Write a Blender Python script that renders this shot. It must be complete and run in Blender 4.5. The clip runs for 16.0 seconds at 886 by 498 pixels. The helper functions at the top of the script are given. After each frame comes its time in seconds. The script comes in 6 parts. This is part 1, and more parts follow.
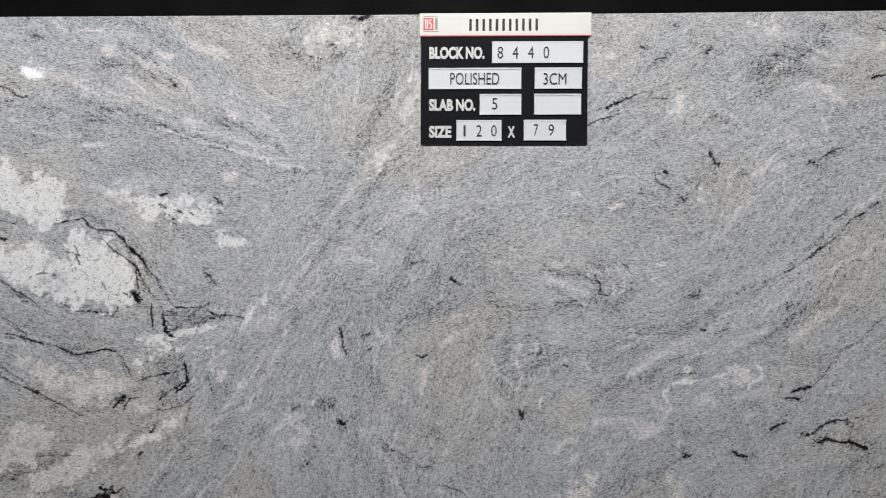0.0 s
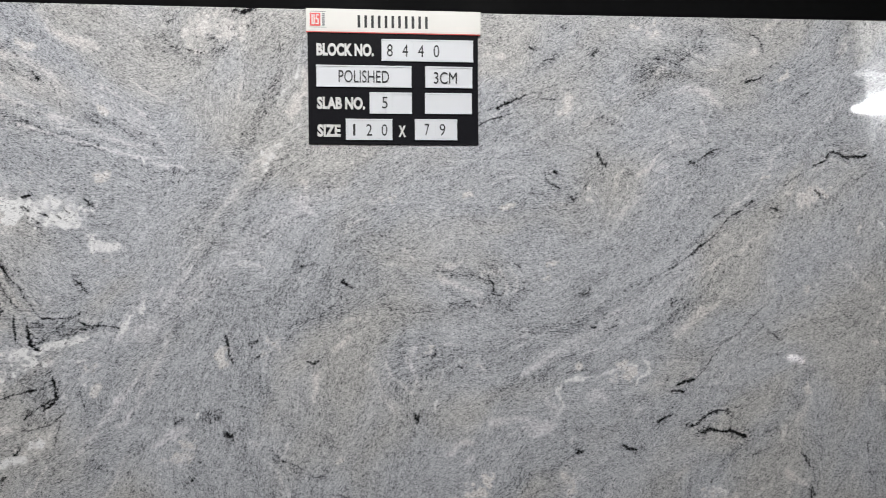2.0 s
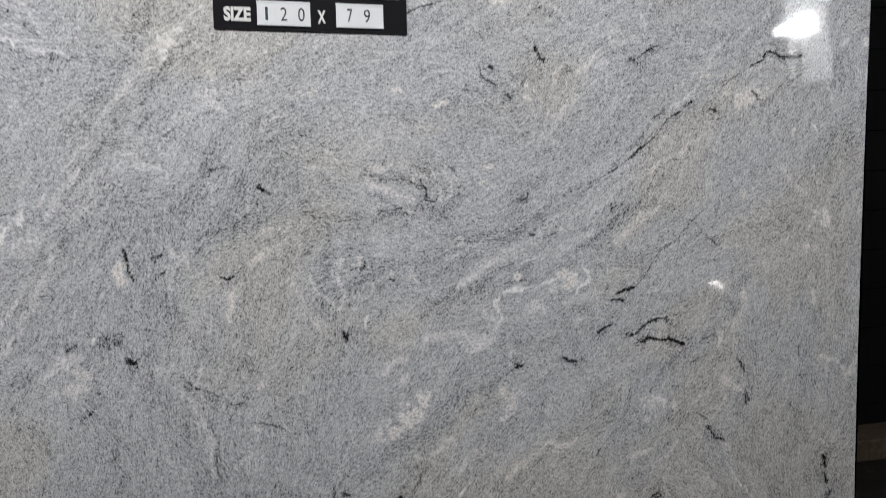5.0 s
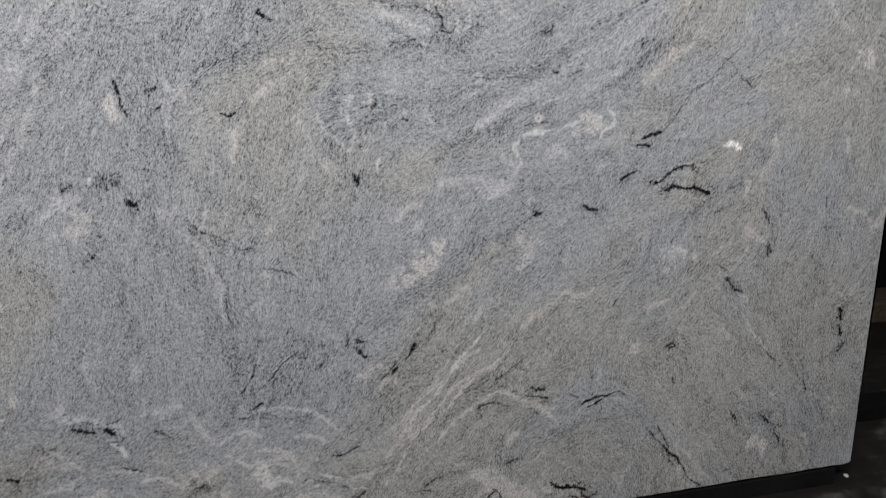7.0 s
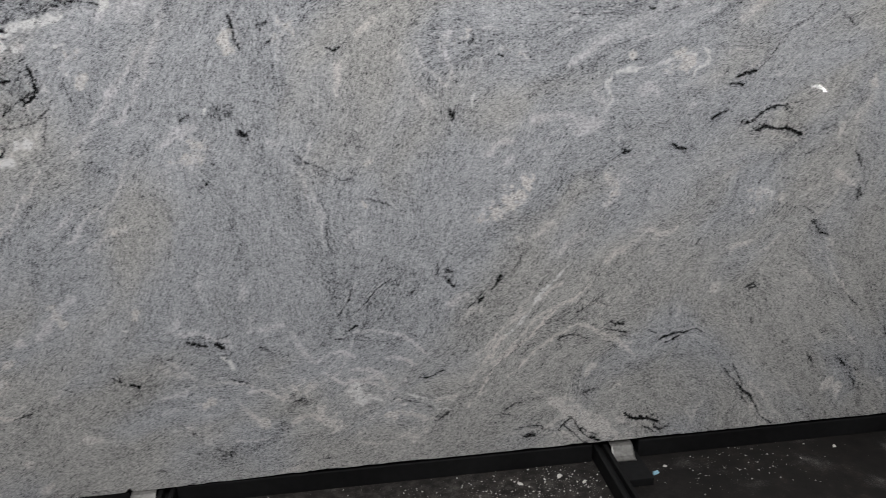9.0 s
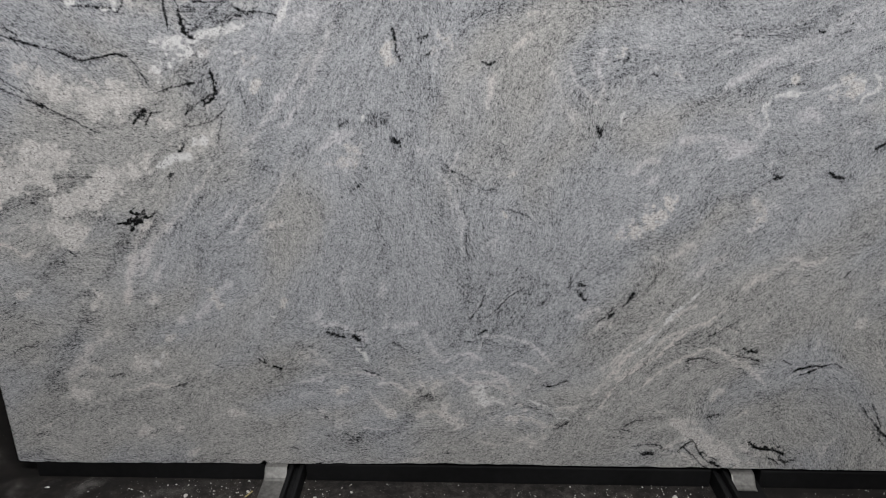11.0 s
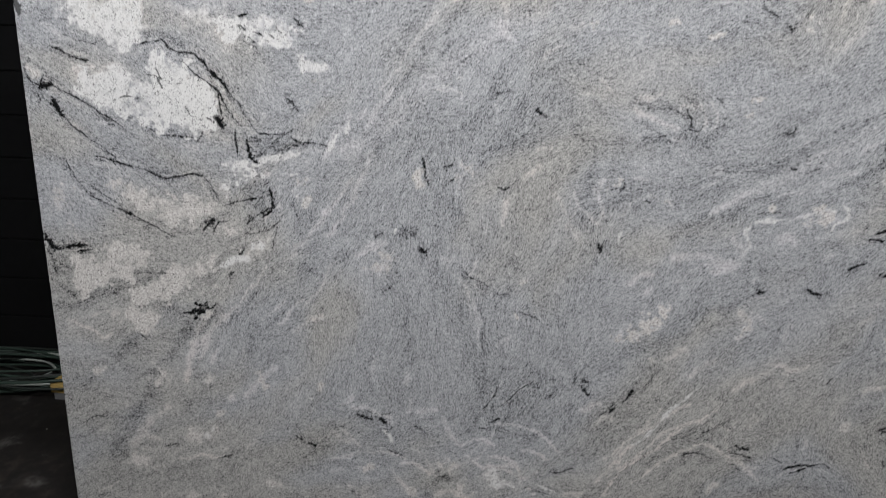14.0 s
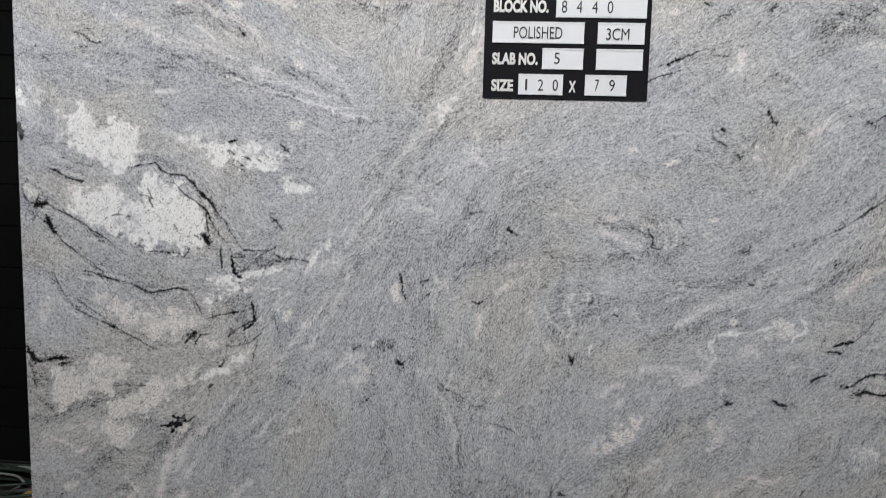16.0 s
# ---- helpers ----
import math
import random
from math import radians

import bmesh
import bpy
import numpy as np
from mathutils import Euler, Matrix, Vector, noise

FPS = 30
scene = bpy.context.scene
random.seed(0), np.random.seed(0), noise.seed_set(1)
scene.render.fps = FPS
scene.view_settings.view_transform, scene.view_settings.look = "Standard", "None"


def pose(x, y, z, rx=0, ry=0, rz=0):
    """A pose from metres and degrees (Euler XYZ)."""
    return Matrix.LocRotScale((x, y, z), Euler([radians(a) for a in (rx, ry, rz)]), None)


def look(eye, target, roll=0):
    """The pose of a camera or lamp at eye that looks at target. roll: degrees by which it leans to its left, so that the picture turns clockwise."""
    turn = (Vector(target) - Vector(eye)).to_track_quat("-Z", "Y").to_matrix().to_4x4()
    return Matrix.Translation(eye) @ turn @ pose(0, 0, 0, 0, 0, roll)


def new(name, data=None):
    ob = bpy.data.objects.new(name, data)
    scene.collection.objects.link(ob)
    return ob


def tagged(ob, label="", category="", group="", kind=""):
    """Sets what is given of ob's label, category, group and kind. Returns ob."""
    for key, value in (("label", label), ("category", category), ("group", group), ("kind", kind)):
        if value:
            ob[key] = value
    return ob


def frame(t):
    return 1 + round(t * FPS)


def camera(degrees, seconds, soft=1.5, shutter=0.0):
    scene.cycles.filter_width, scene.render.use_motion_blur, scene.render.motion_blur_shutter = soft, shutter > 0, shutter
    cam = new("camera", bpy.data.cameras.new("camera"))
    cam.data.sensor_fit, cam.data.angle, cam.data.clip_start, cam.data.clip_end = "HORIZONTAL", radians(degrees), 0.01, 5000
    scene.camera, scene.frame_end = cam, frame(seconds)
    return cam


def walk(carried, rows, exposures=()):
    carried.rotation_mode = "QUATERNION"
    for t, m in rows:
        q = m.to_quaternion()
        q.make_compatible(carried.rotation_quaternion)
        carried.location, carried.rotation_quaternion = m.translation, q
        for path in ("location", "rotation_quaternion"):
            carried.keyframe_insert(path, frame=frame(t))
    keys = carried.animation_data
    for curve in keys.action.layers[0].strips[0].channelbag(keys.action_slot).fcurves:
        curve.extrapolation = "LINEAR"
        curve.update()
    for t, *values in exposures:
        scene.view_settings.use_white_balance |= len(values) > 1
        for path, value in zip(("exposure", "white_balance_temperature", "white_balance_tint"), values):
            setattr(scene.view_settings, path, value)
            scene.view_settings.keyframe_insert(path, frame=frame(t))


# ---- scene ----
cam = camera(65.6, 16.0, 0.75, 0.6)
PATH = [
    (0, (1.418, -1.82, 1.508), (1.361, 0.178, 1.452), 0.2),
    (0.5, (1.437, -1.809, 1.499), (1.434, 0.191, 1.451), 0.1),
    (1, (1.45, -1.796, 1.494), (1.513, 0.202, 1.452), -0.0),
    (1.5, (1.464, -1.792, 1.504), (1.592, 0.204, 1.453), -0.2),
    (2, (1.475, -1.786, 1.508), (1.668, 0.204, 1.455), -0.4),
    (2.5, (1.481, -1.783, 1.508), (1.734, 0.2, 1.452), -0.5),
    (3, (1.469, -1.779, 1.487), (1.789, 0.195, 1.442), -0.8),
    (3.2, (1.47, -1.779, 1.489), (1.806, 0.192, 1.433), -0.8),
    (5.3, (1.453, -1.632, 1.34), (1.89, 0.308, 1.127), -1.1),
    (5.5, (1.452, -1.63, 1.331), (1.888, 0.305, 1.078), -1.1),
    (6, (1.448, -1.601, 1.306), (1.885, 0.32, 0.958), -1.0),
    (6.5, (1.436, -1.579, 1.279), (1.873, 0.325, 0.847), -0.9),
    (7, (1.428, -1.556, 1.261), (1.849, 0.332, 0.751), -0.9),
    (7.5, (1.394, -1.555, 1.256), (1.808, 0.316, 0.682), -0.7),
    (8, (1.364, -1.575, 1.252), (1.749, 0.29, 0.641), -0.7),
    (8.5, (1.339, -1.596, 1.247), (1.678, 0.27, 0.613), -0.7),
    (9, (1.325, -1.606, 1.253), (1.588, 0.263, 0.592), -0.8),
    (9.5, (1.294, -1.601, 1.252), (1.478, 0.275, 0.583), -0.5),
    (10, (1.264, -1.601, 1.271), (1.364, 0.273, 0.58), -0.0),
    (10.2, (1.254, -1.6, 1.274), (1.321, 0.274, 0.58), 0.1),
    (12.3, (1.211, -1.724, 1.407), (1.118, 0.147, 0.705), 1.1),
    (12.5, (1.227, -1.749, 1.409), (1.118, 0.131, 0.734), 1.1),
    (13, (1.246, -1.779, 1.442), (1.123, 0.112, 0.804), 1.2),
    (13.5, (1.261, -1.799, 1.457), (1.133, 0.112, 0.881), 1.3),
    (14, (1.281, -1.826, 1.477), (1.144, 0.104, 0.97), 1.3),
    (14.5, (1.29, -1.849, 1.482), (1.155, 0.102, 1.061), 1.5),
    (15, (1.296, -1.863, 1.487), (1.166, 0.104, 1.15), 1.6),
    (15.5, (1.305, -1.885, 1.495), (1.183, 0.095, 1.234), 1.6),
    (16, (1.31, -1.891, 1.521), (1.205, 0.095, 1.308), 1.5),
]
walk(cam, [(t, look(eye, target, roll)) for t, eye, target, roll in PATH])

# ---- light and world ----
world = bpy.data.worlds.new("hall_air")
scene.world = world
world.use_nodes = True
world.node_tree.nodes["Background"].inputs[0].default_value = (0.30, 0.33, 0.38, 1)
world.node_tree.nodes["Background"].inputs[1].default_value = 0.05
scene.view_settings.exposure = 0.0


def area(name, eye, target, sx, sy, watts, colour=(1, 1, 1)):
    lamp = bpy.data.lights.new(name, "AREA")
    lamp.shape, lamp.size, lamp.size_y, lamp.energy, lamp.color = "RECTANGLE", sx, sy, watts, colour
    ob = new(name, lamp)
    ob.matrix_world = look(eye, target)
    return ob


CEILING = 4.2
# unseen hall lights added to light the slab, in front of it and far behind
area("added_hall_light", (1.4, -2.1, 3.3), (1.5, -0.6, 0.9), 2.1, 0.30, 169, (0.992, 0.988, 0.985))
area("added_hall_light", (1.4, -6.0, CEILING - 0.12), (1.4, -6.0, 0), 2.4, 0.30, 40, (0.992, 0.988, 0.985))
# added fill light at the slab's west side, above and apart from the studio lamp
area("west_fill_light", (-0.95, -0.95, 2.62), (0.6, 0.0, 1.6), 0.4, 0.4, 14, (0.96, 0.98, 1.03))


# ---- helpers for things ----
def mesh_from(bm, name):
    me = bpy.data.meshes.new(name)
    bm.normal_update()
    bm.to_mesh(me)
    bm.free()
    return me


def part(name, bm, material, parent, label=""):
    ob = new(name, mesh_from(bm, name))
    if material:
        ob.data.materials.append(material)
    if parent:
        ob.parent = parent
    if label:
        ob["label"] = label
    return ob


def empty(name, x=0, y=0, z=0):
    ob = new(name)
    ob.location = (x, y, z)
    ob.empty_display_size = 0.1
    return ob


def box(x0, x1, y0, y1, z0, z1, bevel=0.0, bm=None, segments=2):
    """A box between the given bounds with rounded edges."""
    own = bmesh.new()
    bmesh.ops.create_cube(own, size=1)
    for v in own.verts:
        v.co = Vector(((x0 + x1) / 2 + v.co.x * (x1 - x0), (y0 + y1) / 2 + v.co.y * (y1 - y0), (z0 + z1) / 2 + v.co.z * (z1 - z0)))
    if bevel:
        bmesh.ops.bevel(own, geom=own.edges[:], offset=bevel, segments=segments, affect="EDGES", profile=0.6)
    if bm is None:
        return own
    tmp = bpy.data.meshes.new("tmp")
    own.to_mesh(tmp)
    own.free()
    bm.from_mesh(tmp)
    bpy.data.meshes.remove(tmp)
    return bm


def tube(points, radius, sides=8, bm=None):
    """A round tube along a smooth line through the points."""
    bm = bm or bmesh.new()
    pts = [Vector(p) for p in points]
    line = []
    for i in range(len(pts) - 1):
        a, b, c, d = pts[max(i - 1, 0)], pts[i], pts[i + 1], pts[min(i + 2, len(pts) - 1)]
        for k in range(6):
            t = k / 6
            line.append(0.5 * (2 * b + (c - a) * t + (2 * a - 5 * b + 4 * c - d) * t * t + (3 * b - a - 3 * c + d) * t ** 3))
    line.append(pts[-1])
    rings = []
    for i, p in enumerate(line):
        way = (line[min(i + 1, len(line) - 1)] - line[max(i - 1, 0)]).normalized()
        side = way.cross(Vector((0, 0, 1)))
        side = side.normalized() if side.length > 1e-3 else Vector((1, 0, 0))
        up = side.cross(way)
        rings.append([bm.verts.new(p + radius * (math.cos(a) * side + math.sin(a) * up)) for a in (2 * math.pi * s / sides for s in range(sides))])
    for r, q in zip(rings, rings[1:]):
        for s in range(sides):
            f = bm.faces.new((r[s], r[(s + 1) % sides], q[(s + 1) % sides], q[s]))
            f.smooth = True
    bm.faces.new(rings[0][::-1])
    bm.faces.new(rings[-1])
    return bm


def cylinder(x, y, z0, z1, r0, r1=None, sides=20, bm=None):
    bm = bm or bmesh.new()
    r1 = r0 if r1 is None else r1
    bmesh.ops.create_cone(bm, cap_ends=True, segments=sides, radius1=r0, radius2=r1, depth=z1 - z0,
                          matrix=Matrix.Translation((x, y, (z0 + z1) / 2)))
    return bm


# ---- materials ----
class Nodes:
    """A small node builder for one material."""

    def __init__(self, name):
        self.mat = bpy.data.materials.new(name)
        self.mat.use_nodes = True
        self.tree = self.mat.node_tree
        self.bsdf = self.tree.nodes["Principled BSDF"]
        self.coord = self.tree.nodes.new("ShaderNodeTexCoord").outputs["Object"]

    def put(self, socket, value):
        if isinstance(value, bpy.types.NodeSocket):
            self.tree.links.new(value, socket)
        elif isinstance(value, (tuple, list)) and len(value) == 3 and socket.type == "RGBA":
            socket.default_value = (*value, 1)
        else:
            socket.default_value = value

    def noise(self, scale, detail=2.0, rough=0.5, stretch=None, distort=0.0, source=None):
        n = self.tree.nodes.new("ShaderNodeTexNoise")
        src = source or self.coord
        if stretch:
            m = self.tree.nodes.new("ShaderNodeMapping")
            m.inputs["Scale"].default_value = stretch
            self.put(m.inputs["Vector"], src)
            src = m.outputs[0]
        self.put(n.inputs["Vector"], src)
        n.inputs["Scale"].default_value, n.inputs["Detail"].default_value = scale, detail
        n.inputs["Roughness"].default_value, n.inputs["Distortion"].default_value = rough, distort
        return n.outputs["Fac"]

    def cells(self, scale, output="Color"):
        n = self.tree.nodes.new("ShaderNodeTexVoronoi")
        self.put(n.inputs["Vector"], self.coord)
        n.inputs["Scale"].default_value = scale
        return n.outputs[output]

    def math(self, op, a, b=0.0, c=0.0, clamp=False):
        n = self.tree.nodes.new("ShaderNodeMath")
        n.operation, n.use_clamp = op, clamp
        for socket, value in zip(n.inputs, (a, b, c)):
            self.put(socket, value)
        return n.outputs[0]

    def span(self, value, lo, hi, to_lo=0.0, to_hi=1.0, smooth=True):
        n = self.tree.nodes.new("ShaderNodeMapRange")
        n.interpolation_type = "SMOOTHSTEP" if smooth else "LINEAR"
        for socket, v in zip(n.inputs, (value, lo, hi, to_lo, to_hi)):
            self.put(socket, v)
        return n.outputs[0]

    def mix(self, fac, a, b, blend="MIX"):
        n = self.tree.nodes.new("ShaderNodeMix")
        n.data_type, n.blend_type = "RGBA", blend
        self.put(n.inputs[0], fac)
        self.put(n.inputs[6], a)
        self.put(n.inputs[7], b)
        return n.outputs[2]

    def ramp(self, fac, *stops):
        n = self.tree.nodes.new("ShaderNodeValToRGB")
        while len(n.color_ramp.elements) < len(stops):
            n.color_ramp.elements.new(0.5)
        for e, (pos, colour) in zip(n.color_ramp.elements, stops):
            e.position, e.color = pos, (*colour, 1)
        self.put(n.inputs[0], fac)
        return n.outputs[0]

    def channels(self, name):
        a = self.tree.nodes.new("ShaderNodeAttribute")
        a.attribute_name = name
        s = self.tree.nodes.new("ShaderNodeSeparateColor")
        self.put(s.inputs[0], a.outputs["Color"])
        return s.outputs[0], s.outputs[1], s.outputs[2], a.outputs["Alpha"]

    def bump(self, height, strength, distance=0.002):
        n = self.tree.nodes.new("ShaderNodeBump")
        n.inputs["Strength"].default_value, n.inputs["Distance"].default_value = strength, distance
        self.put(n.inputs["Height"], height)
        self.put(self.bsdf.inputs["Normal"], n.outputs[0])

    def done(self, colour, rough=0.5, metal=0.0, spec=0.5):
        self.put(self.bsdf.inputs["Base Color"], colour)
        self.put(self.bsdf.inputs["Roughness"], rough)
        self.put(self.bsdf.inputs["Metallic"], metal)
        self.put(self.bsdf.inputs["Specular IOR Level"], spec)
        return self.mat


def plain(name, colour, rough=0.5, metal=0.0, vary=0.12, scale=60, bump=0.0, spec=0.5):
    """Paint, plastic or metal with faint grain and wear at two scales."""
    n = Nodes(name)
    fine, broad = n.noise(scale, 3), n.noise(scale / 9, 2)
    f = n.math("ADD", n.math("MULTIPLY", fine, 0.5), n.math("MULTIPLY", broad, 0.5))
    c = n.ramp(f, (0.25, tuple(v * (1 - vary) for v in colour)), (0.75, tuple(min(1, v * (1 + vary)) for v in colour)))
    if bump:
        n.bump(fine, bump)
    return n.done(c, n.span(broad, 0.2, 0.8, rough * 0.85, min(1, rough * 1.15)), metal, spec)


def lamp_glow(name, colour, strength):
    n = Nodes(name)
    n.put(n.bsdf.inputs["Emission Color"], colour)
    n.bsdf.inputs["Emission Strength"].default_value = strength
    return n.done((0.8, 0.8, 0.8), 0.6)


def granite():
    n = Nodes("polished_granite")
    dark, white, peach, tone = n.channels("veins")
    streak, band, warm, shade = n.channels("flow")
    round_grain = n.noise(360, 1.5, 0.6)
    mid = n.noise(150, 2.0, 0.6)
    # flakes that lie along the layers: one drawn-out grain for each direction
    lay = n.channels("lay_a")[:3] + n.channels("lay_b")[:3]
    flakes = folia = 0.0
    for k, weight in enumerate(lay):
        turned = n.tree.nodes.new("ShaderNodeMapping")
        turned.vector_type = "TEXTURE"
        turned.inputs["Rotation"].default_value = (0, -radians(30 * k), 0)
        turned.inputs["Scale"].default_value = (3.4, 1, 1)
        n.put(turned.inputs["Vector"], n.coord)
        flakes = n.math("MULTIPLY_ADD", n.noise(300, 1.3, 0.6, source=turned.outputs[0]), weight, flakes)
        longer = n.tree.nodes.new("ShaderNodeMapping")
        longer.vector_type = "TEXTURE"
        longer.inputs["Rotation"].default_value = (0, -radians(30 * k), 0)
        longer.inputs["Scale"].default_value = (6.0, 1, 1)
        n.put(longer.inputs["Vector"], n.coord)
        folia = n.math("MULTIPLY_ADD", n.noise(95, 2.0, 0.65, source=longer.outputs[0]), weight, folia)
    fine = n.math("ADD", n.math("MULTIPLY", round_grain, 0.5), n.math("MULTIPLY", flakes, 0.62))
    fine = n.math("SUBTRACT", fine, 0.06)
    clump = n.noise(50, 3.0, 0.62)
    crystal = n.tree.nodes.new("ShaderNodeSeparateColor")
    n.put(crystal.inputs[0], n.cells(420))
    big = n.tree.nodes.new("ShaderNodeSeparateColor")
    n.put(big.inputs[0], n.cells(150))
    # salt and pepper of feldspar, quartz and mica, drawn out along the flow
    g = n.math("MULTIPLY", n.math("SUBTRACT", fine, 0.5), 1.75)
    for value, weight in ((crystal.outputs[0], 0.30), (mid, 0.80), (streak, 0.20), (band, 0.15), (clump, 0.38), (folia, 0.55)):
        g = n.math("ADD", g, n.math("MULTIPLY", n.math("SUBTRACT", value, 0.5), weight))
    g = n.math("ADD", g, 0.53)
    g = n.math("SUBTRACT", g, n.math("MULTIPLY", n.math("MULTIPLY", shade, n.span(n.math("ADD", mid, folia), 0.65, 1.35, 1.75, 0.25, False)), 0.29))
    g = n.math("ADD", g, n.math("MULTIPLY", n.math("MULTIPLY", tone, n.span(n.math("ADD", mid, folia), 0.65, 1.35, 0.25, 1.75, False)), 0.41))
    # mica gathers in the veins grain by grain
    g = n.math("SUBTRACT", g, n.math("MULTIPLY", n.math("POWER", dark, 1.7), 0.70))
    col = n.ramp(g, (0.0, (0.018, 0.018, 0.019)), (0.24, (0.170, 0.170, 0.172)), (0.46, (0.340, 0.338, 0.335)),
                 (0.68, (0.465, 0.460, 0.453)), (1.0, (0.66, 0.65, 0.635)))
    cool = n.mix(n.span(n.math("ADD", warm, n.math("MULTIPLY", n.math("SUBTRACT", tone, shade), 0.03)), 0.38, 0.64), (0.955, 0.977, 1.034), (1.010, 0.998, 0.984))
    col = n.mix(1.0, col, cool, "MULTIPLY")
    col = n.mix(1.0, col, n.mix(tone, (1.0, 1.0, 1.0), (1.04, 0.994, 0.985)), "MULTIPLY")
    # feldspar clusters
    rag = n.math("ADD", n.math("MULTIPLY", big.outputs[1], 0.35), n.math("ADD", n.math("MULTIPLY", mid, 0.8), n.math("MULTIPLY", clump, 1.15)))
    pk = n.span(n.math("SUBTRACT", n.math("MULTIPLY", peach, 2.0), rag), -0.35, 0.5)
    grains = n.math("ADD", n.math("MULTIPLY", crystal.outputs[1], 0.22), n.math("ADD", n.math("MULTIPLY", fine, 0.75), n.math("MULTIPLY", n.math("SUBTRACT", mid, 0.5), 0.8)))
    pcol = n.ramp(grains, (0.24, (0.12, 0.115, 0.11)), (0.35, (0.44, 0.42, 0.405)), (0.50, (0.62, 0.592, 0.57)), (0.64, (0.78, 0.762, 0.745)))
    col = n.mix(n.math("MULTIPLY", pk, 0.88), col, pcol)
    # quartz
    wk = n.span(n.math("SUBTRACT", n.math("MULTIPLY", white, 2.0), n.math("ADD", rag, n.math("MULTIPLY", n.math("SUBTRACT", fine, 0.5), 1.6))), -0.3, 0.5)
    wcol = n.ramp(n.math("ADD", n.math("MULTIPLY", crystal.outputs[2], 0.2), n.math("ADD", n.math("MULTIPLY", mid, 0.45), n.math("MULTIPLY", clump, 0.45))),
                  (0.385, (0.15, 0.15, 0.155)), (0.455, (0.54, 0.535, 0.53)), (0.57, (0.76, 0.755, 0.745)))
    col = n.mix(n.math("MULTIPLY", wk, 0.93), col, wcol)
    # black mica veins
    torn = n.math("ADD", n.math("MULTIPLY", mid, 0.65), n.math("ADD", n.math("MULTIPLY", crystal.outputs[0], 0.45), n.math("ADD", n.math("MULTIPLY_ADD", fine, 1.15, -0.48), n.math("MULTIPLY", clump, 0.45))))
    dk = n.span(n.math("SUBTRACT", n.math("MULTIPLY", dark, 1.6), torn), 0.0, 0.58)
    col = n.mix(n.math("MULTIPLY", dk, 0.75), col, (0.010, 0.010, 0.011))
    n.bump(fine, 0.012, 0.0006)
    return n.done(col, n.span(mid, 0.3, 0.7, 0.035, 0.07), 0.0, 0.5)


def floor_paint():
    n = Nodes("dusty_black_floor")
    fine, mid, broad = n.noise(260, 3, 0.6), n.noise(18, 4, 0.65), n.noise(2.2, 3)
    c = n.ramp(n.math("ADD", n.math("MULTIPLY", mid, 0.6), n.math("MULTIPLY", broad, 0.4)),
               (0.3, (0.005, 0.0048, 0.005)), (0.55, (0.014, 0.012, 0.011)), (0.75, (0.042, 0.034, 0.028)))
    dust = n.span(n.math("ADD", n.math("MULTIPLY", fine, 0.75), n.math("MULTIPLY", mid, 0.35)), 0.66, 0.80)
    c = n.mix(n.math("MULTIPLY", dust, 0.35), c, (0.26, 0.25, 0.24))
    powder = n.span(n.math("ADD", n.math("MULTIPLY", n.noise(7, 3, 0.6), 0.7), n.math("MULTIPLY", n.noise(420, 2, 0.6), 0.45)), 0.64, 0.76)
    c = n.mix(n.math("MULTIPLY", powder, 0.32), c, (0.30, 0.285, 0.27))
    # stone dust swept up before the rack
    place = n.tree.nodes.new("ShaderNodeSeparateXYZ")
    n.put(place.inputs[0], n.coord)
    near = n.math("MULTIPLY", n.span(n.math("ABSOLUTE", n.math("ADD", place.outputs[1], 0.15)), 0.05, 0.26, 1.0, 0.0),
                  n.span(n.math("ABSOLUTE", n.math("ADD", place.outputs[0], -1.2)), 0.5, 1.1, 1.0, 0.0))
    film = n.span(n.math("ADD", n.math("MULTIPLY", n.noise(38, 4, 0.7), 0.6), n.math("MULTIPLY", n.noise(600, 2, 0.6), 0.5)), 0.50, 0.68)
    c = n.mix(n.math("MULTIPLY", n.math("MULTIPLY", near, film), 0.30), c, (0.22, 0.20, 0.185))
    n.bump(n.math("ADD", fine, mid), 0.2, 0.001)
    return n.done(c, n.span(broad, 0.3, 0.7, 0.6, 0.85), 0.0, 0.25)


STONE = granite()
RAW_STONE = plain("sawn_granite", (0.42, 0.42, 0.41), 0.75, vary=0.3, scale=300, bump=0.3)
FLOOR = floor_paint()
BLACK_WALL = plain("black_boards", (0.0035, 0.0035, 0.004), 0.8, vary=0.5, scale=25, bump=0.1, spec=0.2)
HALL_WALL = plain("hall_plaster", (0.06, 0.06, 0.063), 0.85, vary=0.2, scale=12, bump=0.1)
HALL_CEILING = plain("hall_ceiling", (0.16, 0.16, 0.165), 0.9, vary=0.15, scale=10)
STEEL_BLACK = plain("black_rubber", (0.006, 0.006, 0.0065), 0.65, vary=0.6, scale=60, bump=0.2, spec=0.25)
STEEL_BARE = plain("worn_aluminium", (0.24, 0.235, 0.225), 0.5, metal=0.75, vary=0.6, scale=90, bump=0.1)
BOARD = plain("black_acrylic", (0.012, 0.012, 0.014), 0.09, vary=0.1, scale=40)
HEADER = plain("cream_acrylic", (0.62, 0.605, 0.57), 0.25, vary=0.02, scale=40)
PLATE = plain("white_acrylic", (0.60, 0.61, 0.63), 0.2, vary=0.02, scale=40)
INK = plain("black_ink", (0.008, 0.008, 0.009), 0.6, vary=0.1)
LETTER = plain("white_letters", (0.52, 0.515, 0.50), 0.4, vary=0.03)
RED = plain("red_print", (0.62, 0.055, 0.05), 0.35, vary=0.05)
GREY_INK = plain("grey_print", (0.16, 0.16, 0.165), 0.4, vary=0.1)
